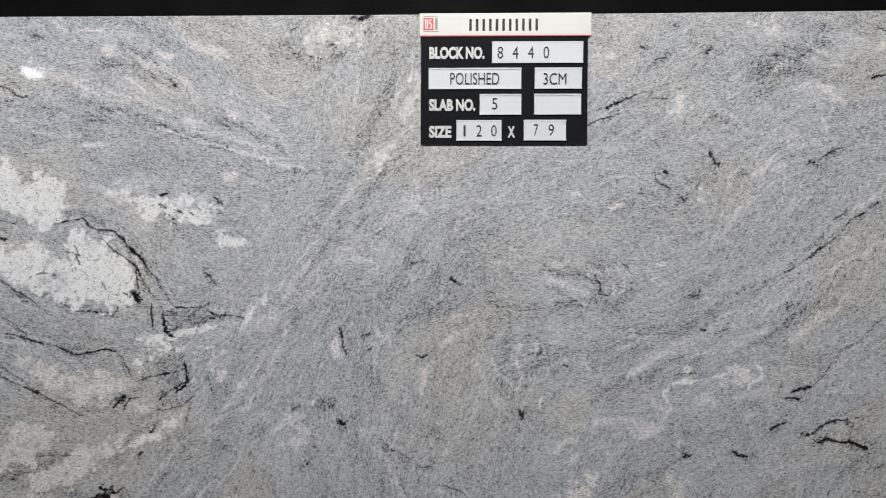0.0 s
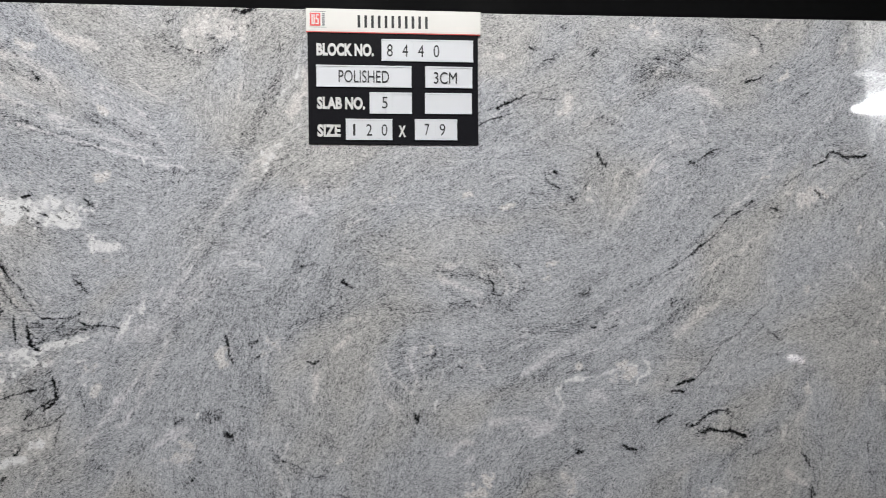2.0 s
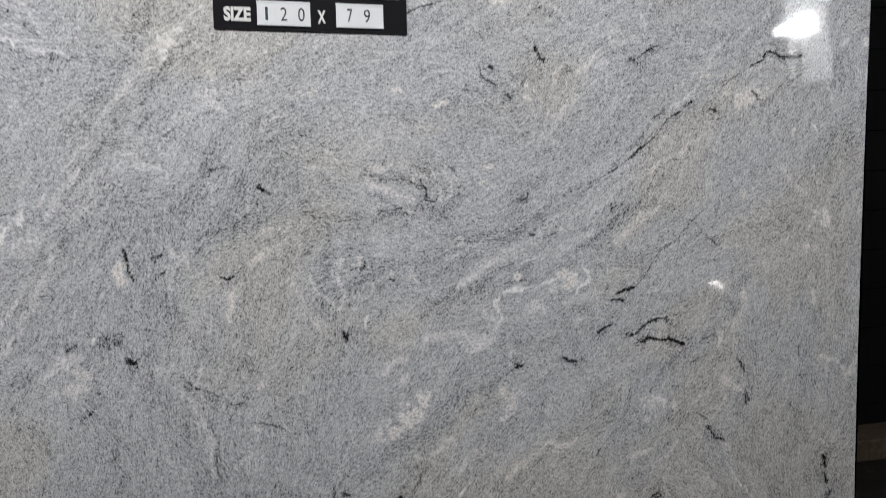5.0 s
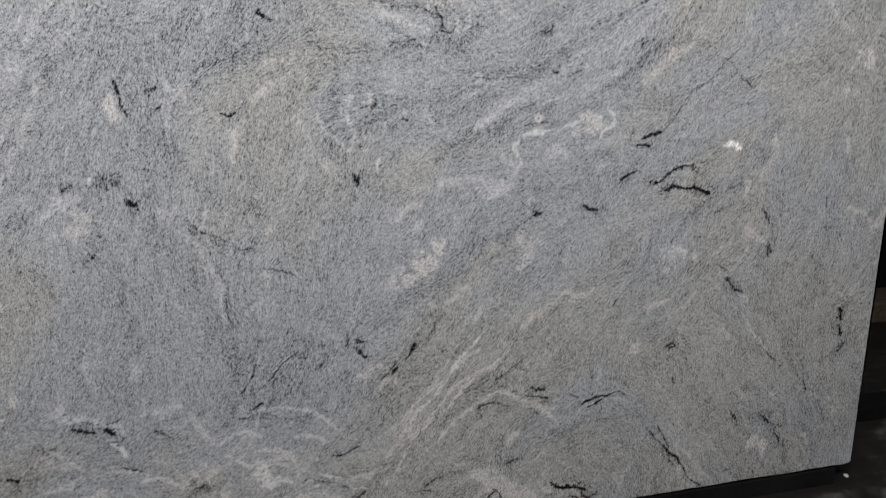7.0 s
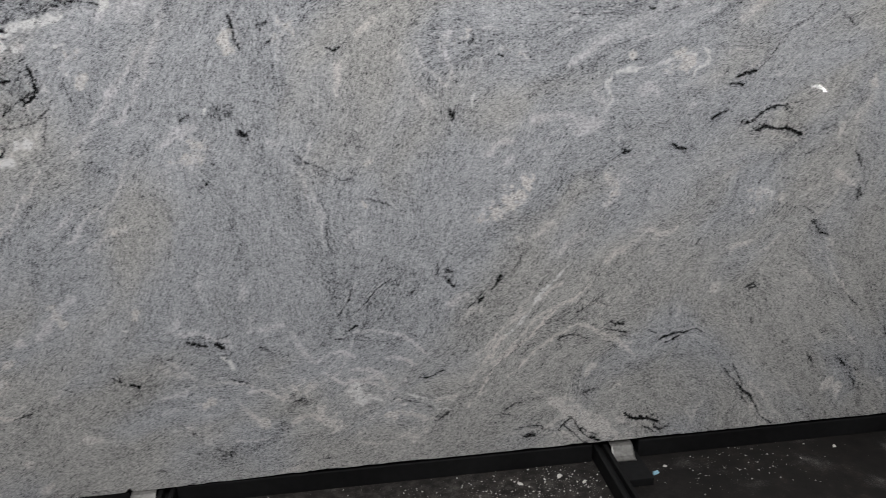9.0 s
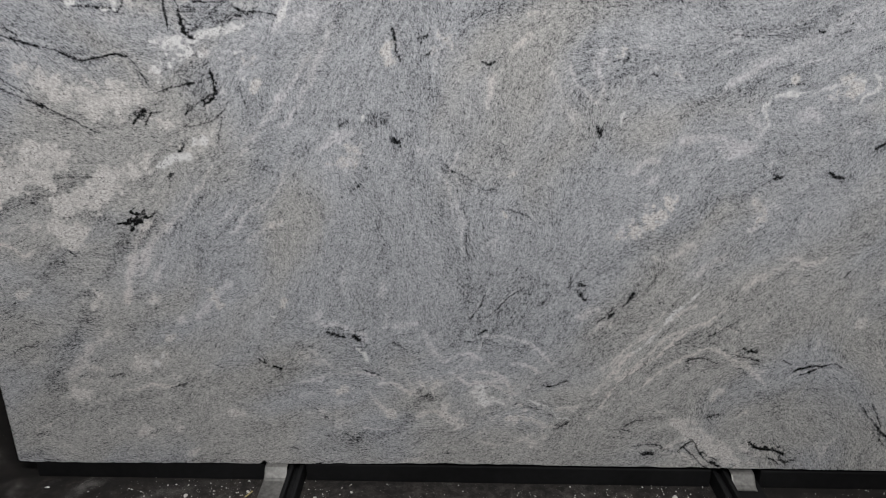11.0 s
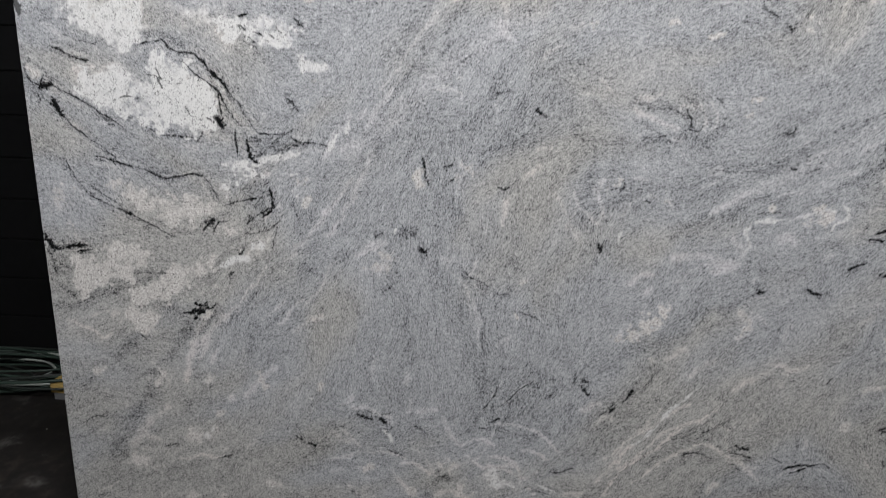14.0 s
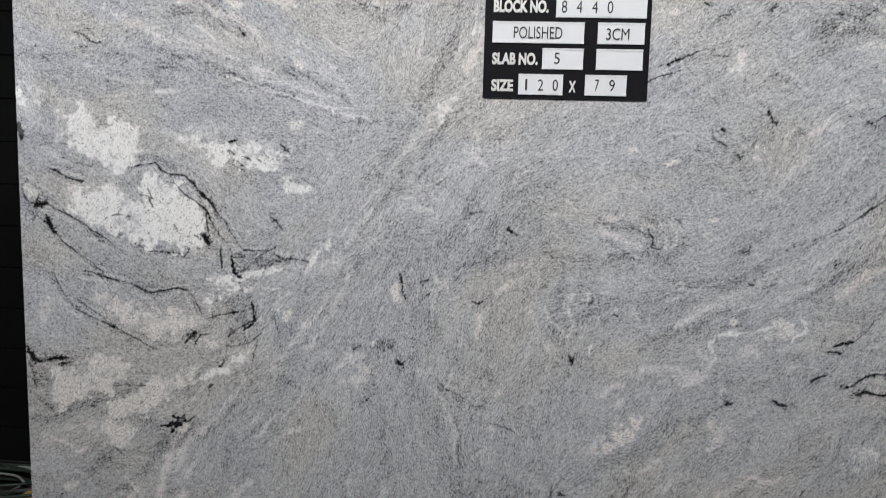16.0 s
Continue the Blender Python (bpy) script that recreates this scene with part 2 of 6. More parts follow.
CABLE_GREEN = plain("green_cable", (0.032, 0.05, 0.04), 0.4, vary=0.3, scale=40)
CABLE_WHITE = plain("pale_cable", (0.34, 0.37, 0.34), 0.4, vary=0.2, scale=40)
CABLE_DARK = plain("dark_cable", (0.02, 0.025, 0.022), 0.45, vary=0.2, scale=40)
PINE = plain("yellow_timber", (0.52, 0.36, 0.12), 0.6, vary=0.2, scale=45, bump=0.15)
SLEEPER = plain("old_timber", (0.075, 0.055, 0.04), 0.85, vary=0.7, scale=55, bump=0.5, spec=0.2)
CHIP = plain("stone_chip", (0.60, 0.58, 0.55), 0.7, vary=0.35, scale=150, bump=0.3)
CHIP_BLUE = plain("blue_plastic", (0.28, 0.48, 0.60), 0.4, vary=0.1)
CHIP_STRAW = plain("straw_splinter", (0.45, 0.38, 0.18), 0.7, vary=0.2)
STAND = plain("stand_paint", (0.02, 0.02, 0.02), 0.4, vary=0.2)
BULB = lamp_glow("flash_bulb", (0.97, 0.985, 1.0), 60.0)
BULB_DIM = lamp_glow("thin_tube", (0.97, 0.985, 1.0), 14.0)
# lamp light on the cloth strips is put in as emission
GLOW_STRIP = lamp_glow("emissive_cloth", (0.97, 0.985, 1.0), 3.2)
GLOW_STRIP_DIM = lamp_glow("faint_emissive_cloth", (0.97, 0.985, 1.0), 1.8)
RING = lamp_glow("ring_tube", (1.0, 0.99, 0.97), 40.0)

# ---- the hall ----
SLAB_W, SLAB_H, SLAB_T, SLAB_Z = 3.048, 2.007, 0.03, 0.06
X0, X1, Y0, Y1 = -5.5, 8.5, -10.0, 1.35


def structure(name, bm, material, label, category):
    return tagged(part(name, bm, material, None, label), label, category, "", "structure")


structure("floor", box(X0 - 0.2, X1 + 0.2, Y0 - 0.2, Y1 + 0.2, -0.2, 0), FLOOR, "dusty black painted concrete floor with stone chips", "floor")
structure("ceiling", box(X0 - 0.2, X1 + 0.2, Y0 - 0.2, Y1 + 0.2, CEILING, CEILING + 0.2), HALL_CEILING, "grey hall ceiling far above", "ceiling")
structure("wall_south", box(X0, X1, Y0 - 0.2, Y0, 0, CEILING), HALL_WALL, "dim grey plaster hall wall", "wall")
structure("wall_west", box(X0 - 0.2, X0, Y0 - 0.2, Y1 + 0.2, 0, CEILING), HALL_WALL, "dim grey plaster hall wall", "wall")
structure("wall_east", box(X1, X1 + 0.2, Y0 - 0.2, Y1 + 0.2, 0, CEILING), HALL_WALL, "dim grey plaster hall wall", "wall")
back = structure("wall_north", box(X0, X1, Y1 + 0.03, Y1 + 0.2, 0, CEILING), BLACK_WALL, "black wall clad with horizontal boards", "wall")

for k in range(int(CEILING / 0.205) + 1):
    z0 = -0.012 + 0.205 * k
    part("board", box(X0, X1, Y1, Y1 + 0.028, max(0, z0 + 0.002), min(CEILING, z0 + 0.203), 0.003, segments=1), BLACK_WALL, back)

# ---- the slab ----
CELL = 0.0024
NX, NZ = int(SLAB_W / CELL) + 1, int(SLAB_H / CELL) + 1
GX, GZ = np.meshgrid(np.linspace(0, SLAB_W, NX), np.linspace(SLAB_Z, SLAB_Z + SLAB_H, NZ))
rng = np.random.default_rng(7)


def blur(a, r):
    """Three box blurs of radius r cells."""
    for _ in range(3):
        for axis in (0, 1):
            c = np.cumsum(np.pad(a, [(r + 1, r) if k == axis else (0, 0) for k in (0, 1)], mode="wrap"), axis=axis)
            n = a.shape[axis]
            a = (np.take(c, np.arange(2 * r + 1, n + 2 * r + 1), axis) - np.take(c, np.arange(0, n), axis)) / (2 * r + 1)
    return a


def field(r):
    a = blur(rng.standard_normal((NZ, NX)), r)
    return (a - a.mean()) / a.std()


# how the rock has flowed: place and angle of the layers
FLOW = [(0.3, 1.85, -25), (0.8, 1.7, -28), (0.5, 1.45, -28), (1.17, 1.72, 62), (1.0, 1.42, 50), (1.35, 1.6, 42), (1.7, 1.85, 22),
        (2.1, 1.85, 28), (2.6, 1.7, 42), (2.2, 1.45, 38), (1.8, 1.32, -8), (1.4, 1.38, 35), (2.6, 1.25, 40), (2.0, 1.1, 30),
        (1.2, 1.05, 72), (0.8, 1.05, 52), (0.3, 1.15, -35), (0.2, 0.85, 15), (0.6, 0.7, 50), (0.9, 0.75, 78), (1.25, 0.75, -62),
        (1.45, 0.55, 55), (1.85, 0.65, 50), (2.3, 0.75, 36), (2.0, 0.4, 42), (2.6, 0.45, -55), (2.85, 0.85, 70), (0.4, 0.3, 15),
        (0.95, 0.25, 5), (1.6, 0.18, 20), (2.35, 0.22, -50), (2.9, 1.4, 75), (0.2, 1.6, -20)]
cs, sn, ws = np.zeros_like(GX), np.zeros_like(GX), np.zeros_like(GX)
for fx, fz, fa in FLOW:
    w = 1 / (((GX - fx) ** 2 + (GZ - fz) ** 2) + 0.012) ** 1.5
    cs += w * math.cos(radians(2 * fa))
    sn += w * math.sin(radians(2 * fa))
angle = 0.5 * np.arctan2(sn, cs) + 0.30 * field(14) + 0.15 * field(5)
VX, VZ = np.cos(angle), np.sin(angle)
# how much of each of six directions the layers have
LAY = []
for k in range(6):
    off = np.abs((angle - radians(30 * k) + math.pi / 2) % math.pi - math.pi / 2)
    LAY.append(np.clip(1 - off / radians(30), 0, 1))


def drawn_out(a, step, count):
    """Smears a field along the flow."""
    total = a.copy()
    rows, cols = np.mgrid[0:NZ, 0:NX].astype(float)
    for sign in (1, -1):
        px, pz = cols.copy(), rows.copy()
        lx, lz = VX * sign, VZ * sign
        for _ in range(count):
            px = np.clip(px + lx * step, 0, NX - 1)
            pz = np.clip(pz + lz * step, 0, NZ - 1)
            ix, iz = px.astype(int), pz.astype(int)
            total += a[iz, ix]
            nx, nz = VX[iz, ix], VZ[iz, ix]
            flip = np.where(nx * lx + nz * lz < 0, -1.0, 1.0)
            lx, lz = nx * flip, nz * flip
    total -= total.mean()
    return total / total.std()


streak = 0.5 + 0.14 * drawn_out(rng.standard_normal((NZ, NX)), 1.0, 4) + 0.10 * drawn_out(field(2), 2.0, 9)
band = 0.5 + 0.16 * drawn_out(field(5), 5.0, 14) + 0.08 * field(9)
warm = 0.5 + 0.07 * drawn_out(field(12), 8.0, 8) + 0.05 * field(30)
# where the rock is bluish with dark quartz (-) or yellowish with feldspar (+)
for hx, hz, reach, hue in ((1.35, 0.62, 0.26, -0.16), (1.22, 1.36, 0.22, -0.15), (0.85, 1.70, 0.20, -0.12), (2.15, 1.86, 0.16, -0.15), (2.05, 1.24, 0.22, -0.12),
                           (1.95, 0.80, 0.16, -0.10), (1.0, 1.05, 0.22, -0.12), (2.6, 1.75, 0.25, -0.10), (0.15, 1.30, 0.18, -0.08), (2.75, 0.30, 0.35, 0.14),
                           (1.75, 0.15, 0.40, 0.12), (0.3, 0.25, 0.40, 0.10), (0.3, 0.95, 0.25, 0.10), (2.2, 0.45, 0.25, 0.08)):
    warm += hue * np.exp(-((GX - hx) ** 2 + (GZ - hz) ** 2) / (reach * reach))
WARP_X, WARP_Z = 0.0036 * field(5) + 0.0024 * field(1), 0.0036 * field(5) + 0.0024 * field(1)
PATCHY = 0.6 * field(9) + 0.4 * field(3)
CRUMBLY = 0.6 * field(2) + 0.5 * field(1)

MASKS = {k: np.zeros_like(GX) for k in ("dark", "white", "peach", "tone", "shade")}


def window(points, margin):
    xs, zs = [p[0] for p in points], [p[1] for p in points]
    i0, i1 = max(0, int((min(xs) - margin) / CELL)), min(NX, int((max(xs) + margin) / CELL) + 2)
    j0, j1 = max(0, int((min(zs) - margin - SLAB_Z) / CELL)), min(NZ, int((max(zs) + margin - SLAB_Z) / CELL) + 2)
    return slice(j0, j1), slice(i0, i1)


def smooth_line(points):
    """A smooth curve through the points."""
    if len(points) < 3:
        return points
    out, n = [], len(points)
    for i in range(n - 1):
        a, b, c, d = (np.array(points[k]) for k in (max(i - 1, 0), i, i + 1, min(i + 2, n - 1)))
        for t in (0, 0.25, 0.5, 0.75):
            out.append(tuple(0.5 * (2 * b + (c - a) * t + (2 * a - 5 * b + 4 * c - d) * t * t + (3 * b - a - 3 * c + d) * t ** 3)))
    return out + [points[-1]]


def stroke(mask, width, amount, points, soft):
    """A vein of the rock along a line, ragged and swelling."""
    points = smooth_line(points)
    calm = 0.35 if mask == "dark" else 0.8
    w = window(points, width * 3 + 0.02)
    if GX[w].size == 0:
        return
    x, z = GX[w] + calm * WARP_X[w], GZ[w] + calm * WARP_Z[w]
    best, along = np.full(x.shape, 9.0), np.zeros(x.shape)
    for k, ((ax, az), (bx, bz)) in enumerate(zip(points, points[1:])):
        dx, dz = bx - ax, bz - az
        t = np.clip(((x - ax) * dx + (z - az) * dz) / (dx * dx + dz * dz + 1e-9), 0, 1)
        d = np.hypot(x - ax - t * dx, z - az - t * dz)
        along = np.where(d < best, (k + t) / (len(points) - 1), along)
        best = np.minimum(best, d)
    taper = 1.0 if soft or len(points) < 3 or width > 0.012 else 0.45 + 0.75 * np.sqrt(np.clip(4 * along * (1 - along), 0, 1))
    half = taper * width * 0.5 * np.clip(1 + 0.3 * PATCHY[w], 0.6, 1.7) + 0.0004
    half = np.maximum(half, 0.0016)
    m = amount * np.clip(1.2 - 0.58 * best / half, 0, 1) * (1 + 0.15 * PATCHY[w])
    if soft:
        m = amount * np.exp(-(best / (half * 1.1)) ** 3) * (1 + 0.2 * PATCHY[w])
    MASKS[mask][w] = np.maximum(MASKS[mask][w], np.clip(m, 0, 1.4))


def patch(mask, amount, points, ramp=0.018):
    """A cluster of crystals inside an outline, ragged at its rim."""
    w = window(points, 0.03)
    if GX[w].size == 0:
        return
    x, z = GX[w] + 2.6 * WARP_X[w], GZ[w] + 2.6 * WARP_Z[w]
    inside, best = np.zeros(x.shape, bool), np.full(x.shape, 9.0)
    for (ax, az), (bx, bz) in zip(points, points[1:] + points[:1]):
        if az != bz:
            inside ^= ((az > z) != (bz > z)) & (x < (bx - ax) * (z - az) / (bz - az) + ax)
        dx, dz = bx - ax, bz - az
        t = np.clip(((x - ax) * dx + (z - az) * dz) / (dx * dx + dz * dz + 1e-9), 0, 1)
        best = np.minimum(best, np.hypot(x - ax - t * dx, z - az - t * dz))
    d = np.where(inside, best, -best)
    m = amount * np.clip(0.55 + d / ramp + 0.30 * PATCHY[w] + 0.20 * CRUMBLY[w], 0, 1) * (1 + 0.18 * PATCHY[w] + 0.16 * CRUMBLY[w])
    MASKS[mask][w] = np.maximum(MASKS[mask][w], m)


def dark(width, amount, *points):
    if width > 0.0132:
        # a broad mark is a swarm of mica flecks round a thin core
        g = np.random.default_rng(int(1e5 * abs(points[0][0]) + 977 * abs(points[-1][1])))
        line = smooth_line(list(points))
        span = sum(math.hypot(b[0] - a[0], b[1] - a[1]) for a, b in zip(line, line[1:]))
        stroke("dark", width * (0.26 if width < 0.018 else 0.40), 0.28 + 0.72 * amount, points, False)
        for _ in range(int(4 + span / 0.0035)):
            k = int(g.integers(0, len(line) - 1))
            t, turn, size = g.random(), g.random() * math.pi, width * g.uniform(0.12, 0.36)
            x = line[k][0] + t * (line[k + 1][0] - line[k][0]) + 0.22 * width * g.standard_normal()
            z = line[k][1] + t * (line[k + 1][1] - line[k][1]) + 0.22 * width * g.standard_normal()
            stroke("dark", 0.0026, 0.25 + 0.72 * amount, [(x, z), (x + size * math.cos(turn), z + size * math.sin(turn))], False)
    else:
        stroke("dark", width * 0.42, 0.27 + 0.66 * amount, points, False)
    stroke("shade", width * 2.6, amount * 0.35, points, True)
    if len(points) > 3:
        # thin layers that run along a long vein
        for k, away in enumerate((-0.017, -0.009, 0.010, 0.019)):
            shifted = [(x + away * (0.55 + 0.2 * math.sin(3 * i + k)), z + away * (0.85 + 0.25 * math.cos(2 * i + k))) for i, (x, z) in enumerate(points)]
            stroke("shade" if k % 2 else "tone", 0.006, 0.42 * amount, shifted, True)


def white(width, amount, *points):
    stroke("white", width * 0.72, 0.46 + 0.5 * amount, points, False)


def light(width, amount, *points):
    stroke("tone", width * 1.15, amount * 1.25, points, True)


def shade(width, amount, *points):
    stroke("shade", width * 1.3, amount * 1.0, points, True)


def peach(width, amount, *points):
    stroke("peach", width * 1.5, 0.55 + 0.5 * amount, points, False)


def white_patch(amount, *points):
    patch("white", 0.40 + 0.50 * amount, points, 0.020)
    patch("tone", 0.22 + 0.35 * amount, points, 0.045)


def peach_patch(amount, *points):
    patch("peach", 0.46 + 0.40 * amount, points, 0.018)
    patch("tone", 0.15 + 0.35 * amount, points, 0.03)


def black_patch(amount, *points):
    patch("dark", 1.04 * amount, points, 0.006)


def shade_patch(amount, *points):
    patch("shade", amount, points)


def wisps(count, seed, paint, widths, amounts, steps):
    """Short stray flecks that follow the flow."""
    g = np.random.default_rng(seed)
    for _ in range(count):
        x, z = SLAB_W * g.random(), SLAB_Z + SLAB_H * g.random()
        width, amount, last = g.uniform(*widths), g.uniform(*amounts), None
        points = [(x, z)]
        for _ in range(int(g.integers(*steps))):
            j, i = int(np.clip((z - SLAB_Z) / CELL, 0, NZ - 1)), int(np.clip(x / CELL, 0, NX - 1))
            way = np.array([VX[j, i], VZ[j, i]])
            if last is not None and way @ last < 0:
                way = -way
            last = way
            x, z = x + 0.009 * way[0], z + 0.009 * way[1]
            points.append((x, z))
        paint(width, amount, *points)


# veins begin
white(0.012, 0.3, (1.302, 1.935), (1.262, 1.883), (1.232, 1.831))
dark(0.0105, 1, (0.504, 1.02), (0.524, 1.051))
dark(0.006, 0.6, (0.735, 1.111), (0.743, 1.062))
dark(0.0105, 0.5, (0.015, 0.95), (0.029, 0.883))
shade(0.009, 0.5, (0.02, 0.865), (0.07, 0.816))
shade(0.0135, 0.5, (0.459, 0.749), (0.399, 0.695), (0.338, 0.631), (0.268, 0.575))
dark(0.0075, 0.5, (0.267, 2.018), (0.288, 2.021))
shade(0.009, 0.55, (0.406, 1.839), (0.505, 1.812), (0.574, 1.794), (0.635, 1.769), (0.711, 1.745), (0.787, 1.724))
shade(0.0105, 0.5, (0.855, 1.76), (0.901, 1.739), (0.939, 1.724))
dark(0.009, 0.7, (1.122, 2.059), (1.134, 2.062))
shade(0.009, 0.45, (1.232, 1.89), (1.224, 1.846), (1.202, 1.794), (1.172, 1.749), (1.135, 1.682))
dark(0.006, 0.6, (1.287, 1.927), (1.302, 1.933))
dark(0.0045, 0.6, (1.744, 1.775), (1.774, 1.794), (1.832, 1.809))
shade(0.039, 0.5, (2.167, 1.911), (2.239, 1.932), (2.296, 1.961), (2.338, 2.005))
shade(0.03, 0.35, (2.168, 1.86), (2.211, 1.874))
shade(0.0105, 0.5, (1.629, 1.4), (1.689, 1.386), (1.748, 1.378), (1.778, 1.364), (1.786, 1.341), (1.771, 1.319), (1.734, 1.307), (1.66, 1.31))
shade(0.0075, 0.4, (1.666, 1.438), (1.748, 1.416), (1.815, 1.379), (1.83, 1.349))
dark(0.0045, 0.6, (1.837, 1.416), (1.852, 1.404))
shade(0.009, 0.35, (1.389, 1.653), (1.345, 1.593), (1.3, 1.548), (1.24, 1.518), (1.15, 1.457))
dark(0.0057, 0.5, (2.836, 0.899), (2.842, 0.871))
dark(0.0057, 0.6, (1.769, 0.57), (1.78, 0.576))
shade(0.0341, 0.4, (0.288, 0.54), (0.255, 0.483), (0.191, 0.387), (0.133, 0.287))
light(0.0085, 0.4, (1.655, 1.203), (1.682, 1.204))
peach(0.017, 0.4, (1.084, 1.199), (1.087, 1.174))
shade(0.017, 0.6, (1.051, 1.041), (1.073, 1.034))
dark(0.0057, 0.5, (2.754, 0.502), (2.783, 0.491))
shade(0.09, 0.22, (1.226, 1.277), (1.391, 1.369), (1.465, 1.489))
light(0.042, 0.22, (0.892, 1.259), (1.029, 1.366), (1.15, 1.472), (1.27, 1.563), (1.389, 1.623))
shade(0.039, 0.22, (0.953, 1.275), (1.089, 1.412), (1.21, 1.518), (1.345, 1.608))
shade(0.06, 0.2, (1.512, 1.098), (1.691, 1.161), (1.884, 1.207), (2.06, 1.269))
light(0.03, 0.2, (1.914, 1.163), (2.119, 1.269), (2.278, 1.374), (2.421, 1.479))
light(0.036, 0.22, (0.636, 1.876), (0.787, 1.831), (0.908, 1.757))
shade(0.03, 0.25, (1.029, 1.712), (1.089, 1.622), (1.029, 1.517))
shade(0.0426, 0.25, (1.232, 0.669), (1.286, 0.561), (1.344, 0.431))
shade(0.0426, 0.22, (1.514, 0.679), (1.655, 0.706), (1.764, 0.763), (1.858, 0.82))
shade(0.071, 0.2, (1.344, 0.56), (1.461, 0.493), (1.609, 0.489))
shade(0.0312, 0.4, (0.958, 0.138), (1.044, 0.154), (1.096, 0.177))
peach(0.017, 0.4, (0.609, 0.608), (0.638, 0.557))
light(0.0114, 0.35, (0.898, 0.534), (0.864, 0.496))
shade(0.017, 0.4, (1.401, 0.662), (1.45, 0.622), (1.514, 0.6))
light(0.0142, 0.45, (1.567, 0.533), (1.611, 0.552))
light(0.0114, 0.4, (1.365, 1.195), (1.398, 1.224))
shade(0.0227, 0.35, (1.17, 1.134), (1.201, 1.063), (1.247, 1.005))
shade(0.0142, 0.4, (1.352, 0.964), (1.36, 0.941))
shade(0.017, 0.35, (0.882, 0.869), (0.904, 0.806))
shade(0.012, 0.4, (2.191, 1.314), (2.307, 1.389), (2.421, 1.493))
shade(0.012, 0.35, (2.222, 1.225), (2.352, 1.316), (2.494, 1.449))
shade(0.017, 0.5, (0.11, 0.811), (0.216, 0.843), (0.304, 0.873))
shade(0.017, 0.45, (0.02, 0.777), (0.126, 0.795))
shade(0.0199, 0.4, (0.333, 0.796), (0.258, 0.705), (0.182, 0.629))
dark(0.0057, 0.6, (0.211, 0.924), (0.222, 0.92))
dark(0.0057, 0.6, (0.322, 0.822), (0.333, 0.824))
light(0.017, 0.4, (1.776, 0.992), (1.85, 1.004), (1.928, 0.975))
light(0.0199, 0.35, (2.052, 1.06), (2.074, 1.058))
shade(0.0426, 0.25, (1.771, 1.048), (1.885, 1.099), (1.98, 1.165))
shade(0.0142, 0.35, (1.086, 1.464), (1.13, 1.502), (1.159, 1.532))
dark(0.0057, 0.5, (0.813, 1.524), (0.836, 1.531))
light(0.017, 0.35, (0.934, 1.295), (0.965, 1.357), (1.011, 1.418))
light(0.0199, 0.35, (1.275, 1.584), (1.306, 1.557))
dark(0.0057, 0.5, (2.334, 2.003), (2.323, 1.973), (2.278, 1.942))
shade(0.0426, 0.35, (2.175, 1.917), (2.23, 1.933), (2.278, 1.964))
light(0.0142, 0.4, (2.262, 1.865), (2.342, 1.874), (2.391, 1.837))
dark(0.0057, 0.7, (2.408, 1.545), (2.383, 1.529))
shade(0.0085, 0.55, (2.424, 1.552), (2.367, 1.506), (2.327, 1.453), (2.278, 1.407), (2.214, 1.362), (2.166, 1.317))
dark(0.0057, 0.5, (2.246, 1.3), (2.27, 1.315))
dark(0.0071, 0.6, (1.342, 0.962), (1.352, 0.943))
dark(0.0057, 0.55, (0.202, 1.392), (0.242, 1.366), (0.274, 1.34), (0.307, 1.321), (0.341, 1.301))
dark(0.0057, 0.5, (0.167, 1.135), (0.202, 1.114), (0.25, 1.078), (0.299, 1.05), (0.349, 1.024), (0.393, 1))
shade(0.0114, 0.6, (0.011, 0.956), (0.037, 0.926), (0.062, 0.887))
shade(0.0142, 0.5, (0.246, 0.89), (0.302, 0.895), (0.358, 0.905))
peach(0.017, 0.5, (0.385, 1.067), (0.447, 1.076), (0.485, 1.073))
shade(0.0369, 0.45, (0.631, 1.118), (0.642, 1.169), (0.603, 1.147))
shade(0.0199, 0.5, (0.436, 0.754), (0.407, 0.711), (0.379, 0.676), (0.349, 0.631))
shade(0.0227, 0.5, (0.294, 0.522), (0.261, 0.493), (0.236, 0.464), (0.218, 0.426))
light(0.0199, 0.4, (0.33, 0.473), (0.293, 0.445), (0.243, 0.39), (0.203, 0.349))
light(0.017, 0.4, (0.57, 0.527), (0.614, 0.573), (0.658, 0.619))
light(0.017, 0.4, (0.249, 0.371), (0.291, 0.364))
shade(0.0071, 0.5, (0.493, 0.312), (0.529, 0.333), (0.565, 0.354))
shade(0.0071, 0.45, (0.064, 0.408), (0.102, 0.431), (0.145, 0.431), (0.179, 0.428))
shade(0.0071, 0.45, (0.092, 0.195), (0.139, 0.212), (0.186, 0.231))
light(0.0085, 0.3, (0.829, 0.421), (0.853, 0.395), (0.878, 0.383))
shade(0.017, 0.4, (1.049, 1.04), (1.071, 1.044))
dark(0.0057, 0.6, (1.136, 1.377), (1.145, 1.369))
shade(0.017, 0.5, (1.331, 0.948), (1.351, 0.971), (1.36, 0.941))
dark(0.0057, 0.6, (1.339, 0.971), (1.349, 0.959))
light(0.0142, 0.45, (1.571, 1.194), (1.557, 1.152), (1.576, 1.103))
shade(0.0085, 0.5, (1.681, 1.317), (1.708, 1.314))
shade(0.0114, 0.4, (1.695, 1.407), (1.725, 1.382), (1.752, 1.379))
light(0.0142, 0.4, (1.928, 0.991), (1.917, 0.976))
light(0.0114, 0.45, (2.086, 1.267), (2.123, 1.281), (2.158, 1.298))
light(0.0114, 0.4, (1.846, 1.111), (1.895, 1.148), (1.944, 1.177))
